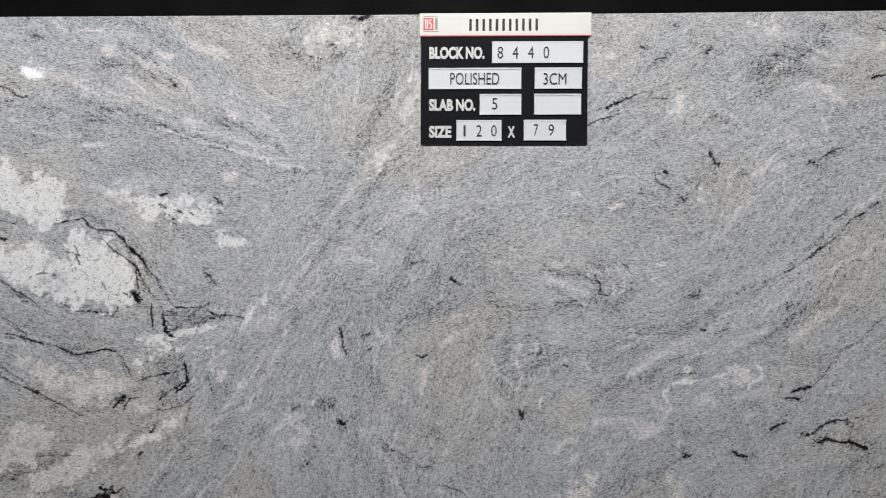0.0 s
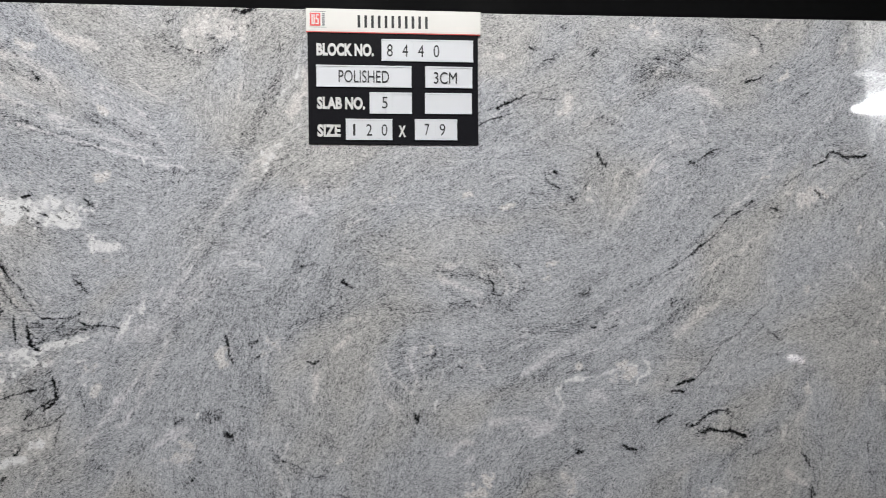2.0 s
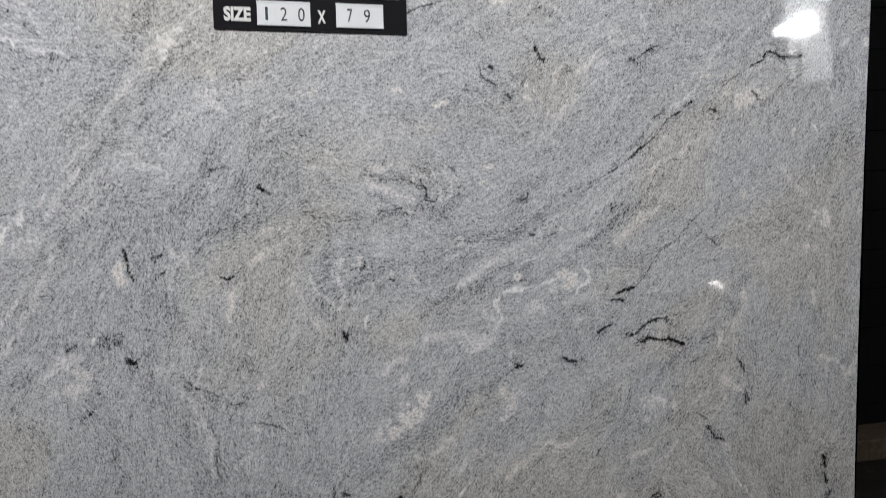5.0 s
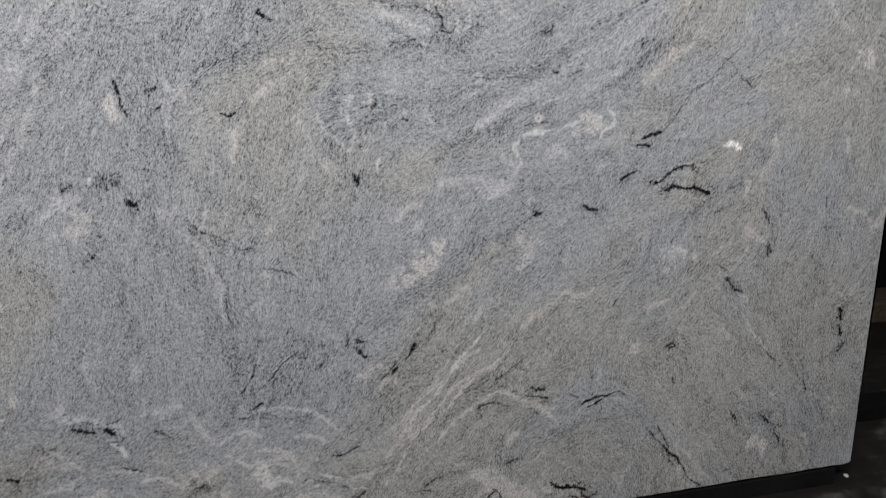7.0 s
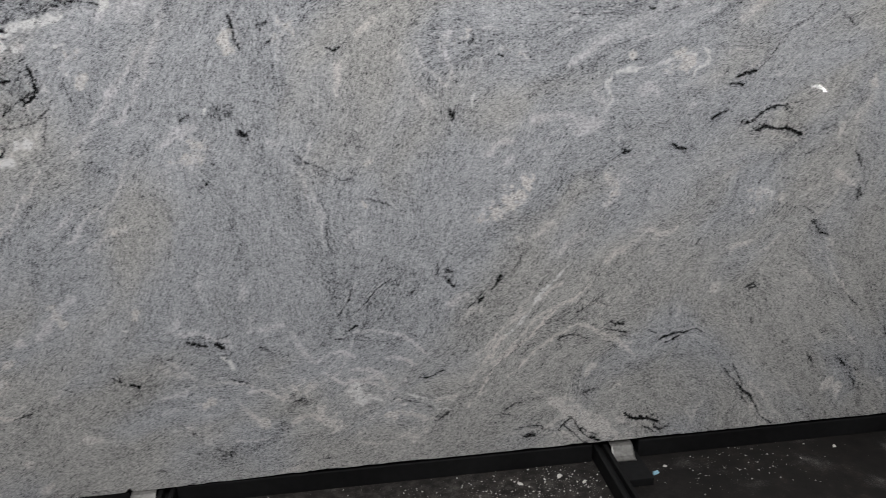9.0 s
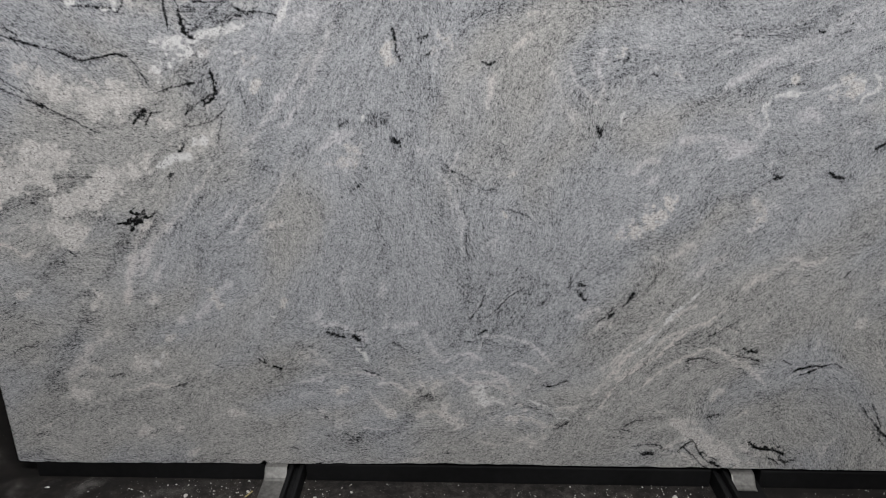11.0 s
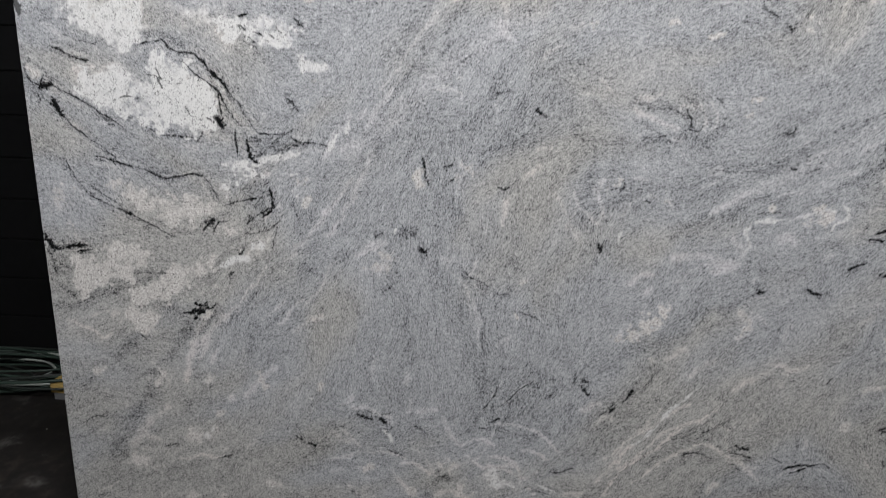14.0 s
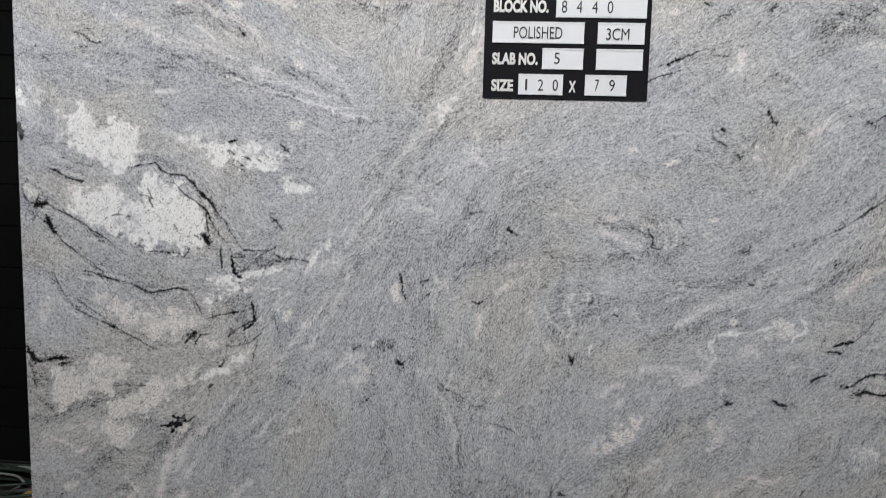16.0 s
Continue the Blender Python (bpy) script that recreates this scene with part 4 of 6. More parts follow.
shade(0.0128, 0.4, (1.076, 0.449), (1.106, 0.436))
dark(0.0140, 0.8, (0.721, 0.395), (0.737, 0.385))
dark(0.0140, 0.85, (0.757, 0.373), (0.782, 0.367))
dark(0.0070, 0.55, (0.601, 0.381), (0.625, 0.371))
dark(0.0088, 0.6, (0.315, 0.341), (0.347, 0.352))
white(0.0084, 0.45, (0.680, 0.500), (0.710, 0.496))
white(0.0084, 0.4, (0.751, 0.536), (0.767, 0.522))
peach_patch(0.35, (0.381, 0.397), (0.417, 0.409), (0.426, 0.385), (0.387, 0.373))
white_patch(0.3, (0.425, 0.409), (0.460, 0.419), (0.463, 0.383), (0.430, 0.376))
peach_patch(0.55, (0.206, 0.307), (0.251, 0.318), (0.305, 0.307), (0.291, 0.287), (0.216, 0.279))
light(0.0047, 0.5, (0.345, 0.300), (0.433, 0.314), (0.476, 0.313))
dark(0.0053, 0.6, (0.470, 0.309), (0.516, 0.319))
peach_patch(0.45, (0.290, 0.585), (0.329, 0.597), (0.332, 0.560), (0.312, 0.547))
dark(0.0105, 0.5, (0.307, 0.582), (0.315, 0.570))
dark(0.0070, 0.6, (0.049, 0.401), (0.075, 0.423), (0.120, 0.431))
dark(0.0070, 0.5, (0.073, 0.152), (0.115, 0.166))
light(0.0057, 0.5, (0.079, 0.168), (0.128, 0.196), (0.149, 0.213))
dark(0.0070, 0.5, (-0.027, 0.263), (0.035, 0.230))
dark(0.0088, 0.5, (0.079, 0.071), (0.137, 0.068))
white_patch(0.6, (0.900, 0.238), (0.916, 0.208), (0.942, 0.189), (0.947, 0.172), (0.916, 0.178))
white(0.0052, 0.4, (0.823, 0.249), (0.857, 0.232), (0.886, 0.224))
dark(0.0105, 0.6, (0.888, 0.222), (0.898, 0.211))
dark(0.0070, 0.5, (0.938, 0.159), (0.983, 0.148))
shade(0.0160, 0.4, (0.890, 0.154), (0.993, 0.150))
dark(0.0088, 0.6, (0.781, 0.116), (0.808, 0.112))
light(0.0047, 0.5, (0.993, 0.181), (1.044, 0.174), (1.089, 0.183))
light(0.0095, 0.4, (1.007, 0.303), (1.027, 0.262), (1.051, 0.240))
light(0.0171, 0.55, (0.475, 0.776), (0.432, 0.704), (0.410, 0.648), (0.393, 0.567))
light(0.0076, 0.4, (0.512, 0.757), (0.467, 0.699), (0.435, 0.635))
shade(0.0128, 0.45, (0.351, 0.645), (0.387, 0.702), (0.422, 0.757))
shade(0.0096, 0.35, (0.440, 0.687), (0.420, 0.600))
shade(0.0192, 0.4, (0.251, 0.487), (0.209, 0.430), (0.171, 0.382))
shade(0.0064, 0.35, (0.067, 0.529), (0.147, 0.497), (0.235, 0.519))
light(0.0057, 0.35, (0.862, 0.423), (0.895, 0.388), (0.911, 0.370))
shade(0.0048, 0.3, (0.757, 0.304), (0.824, 0.269), (0.892, 0.244))
light(0.0057, 0.3, (1.060, 0.397), (1.110, 0.343), (1.145, 0.288))
dark(0.0140, 0.85, (1.534, 0.641), (1.538, 0.614))
dark(0.0140, 0.8, (1.555, 0.605), (1.565, 0.588), (1.579, 0.572))
dark(0.0140, 0.8, (1.558, 0.626), (1.568, 0.619))
dark(0.0123, 0.7, (1.701, 0.597), (1.688, 0.575), (1.672, 0.557))
dark(0.0140, 0.75, (1.655, 0.540), (1.644, 0.526))
dark(0.0053, 0.5, (1.668, 0.573), (1.647, 0.544), (1.616, 0.514))
dark(0.0088, 0.8, (1.321, 0.594), (1.313, 0.565), (1.296, 0.533), (1.279, 0.516))
dark(0.0053, 0.6, (1.420, 0.607), (1.383, 0.581), (1.353, 0.553), (1.328, 0.524))
dark(0.0088, 0.7, (1.268, 0.451), (1.296, 0.452))
dark(0.0105, 0.75, (1.327, 0.486), (1.308, 0.473))
dark(0.0035, 0.45, (1.319, 0.444), (1.368, 0.441), (1.420, 0.424))
shade(0.0160, 0.4, (1.312, 0.590), (1.284, 0.518), (1.239, 0.444))
shade(0.0192, 0.35, (1.409, 0.542), (1.365, 0.486), (1.319, 0.448))
shade(0.0160, 0.35, (1.489, 0.528), (1.463, 0.456), (1.513, 0.422))
white(0.0126, 0.6, (1.888, 0.619), (1.840, 0.572), (1.794, 0.518), (1.754, 0.462), (1.720, 0.426))
light(0.0076, 0.6, (1.720, 0.426), (1.678, 0.376), (1.621, 0.297))
light(0.0057, 0.65, (1.935, 0.551), (1.839, 0.476), (1.784, 0.419), (1.726, 0.375), (1.669, 0.306), (1.641, 0.260))
light(0.0057, 0.35, (1.783, 0.544), (1.730, 0.470), (1.662, 0.375))
shade(0.0048, 0.4, (1.858, 0.554), (1.807, 0.501), (1.764, 0.445), (1.696, 0.358))
shade(0.0048, 0.3, (1.925, 0.516), (1.857, 0.455), (1.759, 0.362))
dark(0.0070, 0.6, (1.963, 0.498), (2.001, 0.492))
peach_patch(0.35, (1.984, 0.498), (2.009, 0.517), (2.079, 0.531), (2.085, 0.514), (2.036, 0.497))
dark(0.0070, 0.55, (1.908, 0.478), (1.932, 0.490), (1.960, 0.511))
dark(0.0070, 0.65, (1.857, 0.403), (1.894, 0.414), (1.939, 0.398))
dark(0.0105, 0.75, (1.990, 0.428), (2.012, 0.417), (2.055, 0.405))
dark(0.0140, 0.75, (2.016, 0.435), (2.044, 0.431))
dark(0.0088, 0.8, (2.147, 0.375), (2.179, 0.388), (2.224, 0.394), (2.254, 0.402), (2.273, 0.390))
dark(0.0088, 0.75, (2.168, 0.365), (2.214, 0.385))
shade(0.0032, 0.5, (1.858, 0.448), (1.918, 0.462), (1.973, 0.429), (2.038, 0.396), (2.106, 0.378))
light(0.0057, 0.4, (1.877, 0.427), (1.937, 0.442), (1.991, 0.394), (2.074, 0.369))
light(0.0038, 0.4, (1.964, 0.465), (1.993, 0.434), (2.030, 0.396))
dark(0.0070, 0.75, (1.481, 0.323), (1.505, 0.321), (1.548, 0.337))
white_patch(0.6, (1.306, 0.317), (1.335, 0.299), (1.381, 0.273), (1.372, 0.255), (1.328, 0.266), (1.299, 0.286))
light(0.0076, 0.5, (1.317, 0.329), (1.366, 0.339), (1.404, 0.319))
shade(0.0048, 0.5, (1.318, 0.314), (1.375, 0.317), (1.410, 0.288))
peach_patch(0.55, (1.368, 0.204), (1.429, 0.247), (1.499, 0.236), (1.494, 0.216), (1.435, 0.204), (1.391, 0.190))
white(0.0063, 0.45, (1.393, 0.288), (1.469, 0.269), (1.512, 0.243), (1.567, 0.215))
dark(0.0053, 0.5, (1.411, 0.262), (1.478, 0.246), (1.523, 0.222))
peach_patch(0.7, (1.215, 0.261), (1.237, 0.259), (1.258, 0.227), (1.302, 0.188), (1.293, 0.166), (1.248, 0.185), (1.227, 0.221))
light(0.0114, 0.5, (1.139, 0.218), (1.186, 0.236), (1.217, 0.214))
dark(0.0140, 0.7, (1.537, 0.193), (1.559, 0.208))
dark(0.0105, 0.6, (1.427, 0.180), (1.444, 0.173))
dark(0.0070, 0.5, (1.476, 0.171), (1.500, 0.177))
peach_patch(0.4, (1.427, 0.142), (1.501, 0.165), (1.536, 0.143), (1.463, 0.120))
light(0.0057, 0.45, (1.318, 0.141), (1.386, 0.129), (1.452, 0.150))
light(0.0057, 0.4, (1.226, 0.350), (1.273, 0.390), (1.320, 0.439))
light(0.0057, 0.4, (1.210, 0.321), (1.267, 0.352), (1.305, 0.401))
dark(0.0070, 0.6, (1.720, 0.201), (1.745, 0.212), (1.765, 0.219))
dark(0.0070, 0.55, (1.711, 0.188), (1.752, 0.177))
dark(0.0105, 0.6, (1.934, 0.228), (1.971, 0.242))
peach_patch(0.75, (1.892, 0.208), (1.929, 0.200), (1.957, 0.173), (1.989, 0.125), (2.054, 0.129), (2.093, 0.092), (2.082, 0.058), (2.016, 0.058), (1.973, 0.100), (1.917, 0.146))
dark(0.0070, 0.7, (1.754, 0.135), (1.812, 0.135), (1.851, 0.116), (1.876, 0.113))
dark(0.0140, 0.9, (1.872, 0.113), (1.895, 0.139), (1.912, 0.150), (1.931, 0.121), (1.951, 0.092), (1.988, 0.072), (2.020, 0.054))
dark(0.0105, 0.8, (1.891, 0.125), (1.924, 0.096), (1.952, 0.066), (1.997, 0.053))
dark(0.0070, 0.7, (1.918, 0.140), (1.953, 0.107), (1.992, 0.085))
dark(0.0210, 0.85, (1.779, 0.105), (1.804, 0.105))
dark(0.0175, 0.85, (2.073, 0.143), (2.100, 0.129), (2.143, 0.125), (2.171, 0.111))
dark(0.0140, 0.75, (2.157, 0.120), (2.173, 0.085), (2.209, 0.100))
dark(0.0070, 0.6, (2.124, 0.102), (2.161, 0.080))
dark(0.0105, 0.75, (2.379, 0.281), (2.401, 0.240), (2.420, 0.209))
peach_patch(0.55, (2.081, 0.650), (2.109, 0.672), (2.131, 0.649), (2.119, 0.627), (2.090, 0.624))
light(0.0076, 0.4, (2.264, 0.079), (2.303, 0.166))
shade(0.0048, 0.35, (1.819, 0.271), (1.888, 0.237), (1.971, 0.223))
shade(0.0048, 0.35, (1.668, 0.164), (1.751, 0.159), (1.834, 0.151))
shade(0.0048, 0.3, (1.578, 0.237), (1.639, 0.279), (1.687, 0.292))
dark(0.0077, 0.6, (1.092, 1.238), (1.098, 1.216), (1.105, 1.183), (1.111, 1.169))
dark(0.0105, 0.6, (1.149, 1.219), (1.171, 1.226))
dark(0.0105, 0.6, (1.173, 1.189), (1.161, 1.182))
peach_patch(0.35, (1.145, 1.214), (1.182, 1.218), (1.210, 1.235), (1.241, 1.220), (1.259, 1.198), (1.225, 1.196), (1.197, 1.205), (1.162, 1.187))
dark(0.0088, 0.75, (1.292, 1.167), (1.309, 1.159), (1.325, 1.168))
white(0.0105, 0.4, (1.393, 1.123), (1.405, 1.115))
dark(0.0070, 0.7, (1.398, 1.113), (1.405, 1.121))
peach_patch(0.4, (1.566, 1.178), (1.602, 1.188), (1.620, 1.161), (1.586, 1.150))
dark(0.0105, 0.5, (1.627, 1.186), (1.620, 1.166))
peach_patch(0.45, (1.687, 1.168), (1.730, 1.158), (1.743, 1.143), (1.704, 1.145))
dark(0.0105, 0.6, (1.687, 1.147), (1.695, 1.143))
white(0.0168, 0.6, (1.627, 1.054), (1.630, 1.031))
dark(0.0175, 0.75, (1.570, 1.019), (1.579, 1.000))
dark(0.0175, 0.85, (1.089, 0.988), (1.103, 0.981))
dark(0.0070, 0.7, (1.107, 1.063), (1.112, 1.057))
white(0.0105, 0.45, (1.015, 1.045), (1.017, 1.035))
shade(0.0144, 0.5, (1.039, 1.031), (1.068, 1.035))
dark(0.0070, 0.5, (0.965, 1.023), (0.986, 1.034))
dark(0.0105, 0.5, (1.126, 1.056), (1.138, 1.055))
light(0.0076, 0.5, (0.905, 0.970), (0.953, 0.986), (1.000, 1.004))
peach_patch(0.3, (0.937, 0.926), (0.997, 0.967), (1.030, 0.937), (0.997, 0.902))
dark(0.0088, 0.6, (0.986, 0.862), (1.004, 0.872), (1.010, 0.888))
dark(0.0053, 0.6, (1.203, 0.946), (1.221, 0.924), (1.240, 0.909), (1.268, 0.899), (1.291, 0.883), (1.307, 0.867), (1.334, 0.868))
shade(0.0048, 0.45, (1.218, 0.925), (1.244, 0.864), (1.262, 0.804), (1.276, 0.733), (1.278, 0.657))
shade(0.0048, 0.35, (1.168, 0.804), (1.210, 0.740), (1.240, 0.672), (1.264, 0.605))
light(0.0076, 0.3, (1.236, 0.851), (1.254, 0.788), (1.263, 0.706))
dark(0.0070, 0.55, (1.358, 0.821), (1.383, 0.817), (1.413, 0.806), (1.438, 0.787))
shade(0.0112, 0.45, (1.332, 0.951), (1.349, 0.961))
peach_patch(0.92, (1.627, 0.744), (1.650, 0.767), (1.690, 0.806), (1.730, 0.831), (1.776, 0.852), (1.772, 0.817), (1.737, 0.781), (1.680, 0.762), (1.645, 0.740))
dark(0.0070, 0.6, (1.663, 0.755), (1.677, 0.764))
dark(0.0070, 0.6, (1.682, 0.780), (1.695, 0.787))
dark(0.0070, 0.5, (1.710, 0.780), (1.725, 0.783))
dark(0.0070, 0.5, (1.741, 0.814), (1.752, 0.821))
light(0.0171, 0.5, (1.662, 0.914), (1.684, 0.945), (1.711, 0.937))
light(0.0114, 0.4, (1.702, 0.891), (1.722, 0.898))
white(0.0084, 0.3, (0.788, 0.785), (0.813, 0.776))
shade(0.0144, 0.45, (0.758, 0.940), (0.779, 0.916))
dark(0.0070, 0.5, (0.853, 0.915), (0.848, 0.896))
shade(0.0096, 0.35, (0.893, 0.851), (0.875, 0.772))
light(0.0076, 0.3, (1.313, 0.717), (1.350, 0.743))
light(0.0133, 0.3, (1.439, 1.155), (1.485, 1.100), (1.520, 1.029))
shade(0.0064, 0.3, (1.540, 1.254), (1.542, 1.172), (1.585, 1.089))
dark(0.0140, 0.9, (1.793, 1.825), (1.817, 1.835), (1.841, 1.845), (1.864, 1.857))
dark(0.0070, 0.6, (1.864, 1.857), (1.890, 1.866), (1.915, 1.867))
dark(0.0070, 0.6, (1.909, 1.852), (1.948, 1.847))
dark(0.0105, 0.7, (1.880, 1.982), (1.899, 1.972))
dark(0.0088, 0.6, (1.916, 1.949), (1.944, 1.952))
dark(0.0140, 0.75, (2.046, 1.963), (2.064, 1.974))
dark(0.0140, 0.8, (1.962, 2.036), (1.971, 2.032))
shade_patch(0.55, (2.163, 1.902), (2.192, 1.938), (2.273, 1.948), (2.339, 1.989), (2.342, 1.965), (2.276, 1.922), (2.224, 1.904))
shade(0.0096, 0.35, (2.191, 1.854), (2.240, 1.824), (2.272, 1.832))
dark(0.0070, 0.65, (2.472, 1.892), (2.498, 1.903), (2.523, 1.916))
dark(0.0070, 0.55, (2.486, 2.028), (2.515, 2.007), (2.525, 1.976))
peach_patch(0.35, (2.476, 1.996), (2.507, 2.010), (2.517, 1.976), (2.490, 1.973))
white_patch(0.35, (2.272, 1.760), (2.283, 1.754), (2.301, 1.693), (2.289, 1.702))
dark(0.0140, 0.8, (2.317, 1.680), (2.342, 1.670))
dark(0.0088, 0.7, (2.345, 1.685), (2.374, 1.707), (2.400, 1.719))
shade(0.0160, 0.35, (2.337, 1.679), (2.387, 1.705))
light(0.0076, 0.45, (2.351, 1.792), (2.362, 1.756), (2.382, 1.738))
white(0.0052, 0.3, (2.577, 1.809), (2.539, 1.774), (2.505, 1.734), (2.488, 1.695), (2.462, 1.664), (2.433, 1.637))
dark(0.0140, 0.75, (2.061, 1.699), (2.073, 1.686), (2.086, 1.667))
dark(0.0088, 0.85, (1.921, 1.651), (1.926, 1.633), (1.944, 1.622), (1.964, 1.612))
dark(0.0123, 0.75, (1.945, 1.657), (1.951, 1.652))
dark(0.0088, 0.6, (1.989, 1.590), (2.000, 1.575))
peach_patch(0.3, (2.003, 1.610), (2.064, 1.587), (2.042, 1.561), (2.014, 1.580))
dark(0.0105, 0.75, (2.669, 1.669), (2.706, 1.682), (2.721, 1.707), (2.757, 1.696), (2.776, 1.687))
dark(0.0123, 0.8, (2.766, 1.696), (2.810, 1.693), (2.826, 1.703))
dark(0.0053, 0.5, (2.590, 1.616), (2.642, 1.653), (2.695, 1.675))
peach_patch(0.4, (2.590, 1.585), (2.660, 1.616), (2.734, 1.626), (2.716, 1.598), (2.642, 1.573))
dark(0.0175, 0.75, (2.677, 1.603), (2.693, 1.589))
dark(0.0140, 0.7, (2.554, 1.553), (2.571, 1.550))
dark(0.0140, 0.8, (2.477, 1.566), (2.497, 1.577))
dark(0.0105, 0.65, (2.441, 1.537), (2.463, 1.546))
dark(0.0070, 0.6, (2.426, 1.530), (2.399, 1.490), (2.352, 1.452), (2.298, 1.414))
shade(0.0048, 0.25, (2.302, 1.415), (2.252, 1.377), (2.187, 1.333), (2.122, 1.288))
dark(0.0088, 0.7, (2.432, 1.425), (2.459, 1.425))
white(0.0084, 0.35, (2.862, 1.530), (2.878, 1.505))
light(0.0076, 0.4, (2.917, 1.627), (2.926, 1.580))
light(0.0057, 0.35, (2.660, 1.783), (2.573, 1.719), (2.504, 1.609), (2.419, 1.546))
light(0.0057, 0.35, (2.572, 1.513), (2.504, 1.467), (2.418, 1.421), (2.334, 1.360))
light(0.0057, 0.3, (2.766, 1.848), (2.695, 1.784), (2.625, 1.735))
shade(0.0048, 0.3, (2.731, 1.943), (2.661, 1.878), (2.591, 1.830))
shade(0.0048, 0.35, (2.837, 1.656), (2.765, 1.608), (2.695, 1.560), (2.590, 1.513))
light(0.0057, 0.35, (2.108, 1.533), (2.189, 1.594), (2.254, 1.640))
light(0.0047, 0.5, (2.251, 1.640), (2.254, 1.578))
dark(0.0158, 0.95, (2.311, 0.960), (2.340, 0.968), (2.357, 0.985), (2.382, 1.000), (2.409, 1.006), (2.444, 0.995))
dark(0.0070, 0.6, (2.409, 1.006), (2.467, 1.014))
dark(0.0210, 1, (2.351, 0.946), (2.382, 0.954), (2.409, 0.949), (2.442, 0.946), (2.478, 0.931))
dark(0.0123, 0.85, (2.229, 0.975), (2.249, 0.988), (2.269, 0.994))
dark(0.0105, 0.75, (2.282, 1.079), (2.307, 1.087), (2.336, 1.092))
dark(0.0088, 0.7, (2.269, 1.061), (2.302, 1.061))
dark(0.0053, 0.5, (2.332, 1.091), (2.366, 1.124), (2.400, 1.176), (2.434, 1.200), (2.461, 1.218))
dark(0.0053, 0.6, (2.410, 1.193), (2.442, 1.206), (2.465, 1.221))
dark(0.0042, 0.35, (2.461, 1.218), (2.502, 1.261), (2.554, 1.307))
dark(0.0070, 0.55, (2.543, 1.223), (2.574, 1.193))
dark(0.0042, 0.3, (2.506, 1.261), (2.547, 1.220))
dark(0.0105, 0.7, (2.132, 0.922), (2.149, 0.909), (2.170, 0.906))
dark(0.0123, 0.75, (2.003, 0.910), (2.020, 0.904))
dark(0.0088, 0.65, (2.542, 0.938), (2.573, 0.949))
dark(0.0053, 0.5, (2.500, 0.875), (2.545, 0.892))
dark(0.0123, 0.8, (2.639, 0.878), (2.657, 0.865), (2.669, 0.840))
dark(0.0105, 0.75, (2.674, 0.781), (2.677, 0.750))
white(0.0105, 0.42, (2.093, 1.117), (2.107, 1.126), (2.136, 1.132), (2.178, 1.132))
white(0.0126, 0.5, (2.182, 1.152), (2.208, 1.143), (2.209, 1.121), (2.191, 1.099), (2.165, 1.077))
peach_patch(0.3, (2.096, 1.105), (2.136, 1.118), (2.185, 1.116), (2.168, 1.089), (2.112, 1.092))
white(0.0126, 0.48, (2.046, 1.109), (2.016, 1.101), (1.993, 1.096), (1.964, 1.099))
white(0.0147, 0.5, (1.958, 1.099), (1.950, 1.066), (1.967, 1.032), (1.951, 1.014))
light(0.0152, 0.35, (1.930, 1.052), (1.948, 1.005))
light(0.0076, 0.3, (1.898, 0.993), (1.851, 0.973), (1.820, 0.959))
dark(0.0105, 0.7, (2.046, 1.243), (2.056, 1.240))
dark(0.0070, 0.65, (2.094, 1.234), (2.118, 1.247))
dark(0.0070, 0.55, (1.975, 1.162), (2.004, 1.169))
dark(0.0035, 0.5, (1.977, 1.121), (2.037, 1.127))
dark(0.0105, 0.7, (2.014, 1.333), (2.033, 1.335), (2.043, 1.353))
dark(0.0105, 0.7, (2.260, 1.391), (2.288, 1.406))
shade(0.0048, 0.5, (2.261, 1.296), (2.304, 1.315))
shade(0.0048, 0.4, (2.185, 1.194), (2.251, 1.253), (2.334, 1.313))
light(0.0057, 0.35, (2.219, 1.285), (2.285, 1.346), (2.385, 1.406))
light(0.0057, 0.35, (1.823, 1.178), (1.901, 1.220), (1.994, 1.262), (2.090, 1.320))
shade(0.0064, 0.25, (1.762, 1.150), (1.854, 1.191), (1.963, 1.233), (2.074, 1.290), (2.187, 1.363))
shade(0.0064, 0.22, (1.932, 1.218), (2.026, 1.261), (2.122, 1.319))
light(0.0057, 0.3, (2.025, 1.169), (2.105, 1.197), (2.202, 1.239))
peach_patch(0.35, (2.551, 1.347), (2.589, 1.325), (2.582, 1.303), (2.561, 1.313))
peach_patch(0.4, (2.891, 1.281), (2.911, 1.277), (2.916, 1.238), (2.898, 1.245))
light(0.0095, 0.4, (2.851, 1.188), (2.885, 1.167))
peach_patch(0.6, (2.905, 0.750), (2.923, 0.792), (2.938, 0.801), (2.943, 0.774), (2.919, 0.729))
light(0.0095, 0.5, (2.951, 0.853), (2.986, 0.827))
peach_patch(0.35, (1.966, 0.848), (2.006, 0.864), (2.013, 0.805), (1.981, 0.792))
peach_patch(0.3, (2.347, 0.785), (2.406, 0.797), (2.428, 0.759), (2.363, 0.757))
peach_patch(0.3, (2.508, 0.798), (2.543, 0.798), (2.534, 0.756))
light(0.0095, 0.3, (2.774, 1.398), (2.818, 1.348), (2.854, 1.315))
shade(0.0080, 0.4, (2.570, 1.035), (2.605, 1.025))
white(0.0052, 0.3, (1.254, 1.508), (1.209, 1.471), (1.168, 1.444), (1.127, 1.417), (1.087, 1.395), (1.057, 1.374))
white(0.0073, 0.38, (1.127, 1.410), (1.160, 1.423), (1.181, 1.416), (1.189, 1.392))
light(0.0057, 0.3, (1.057, 1.374), (1.013, 1.336), (0.973, 1.282), (0.933, 1.242))
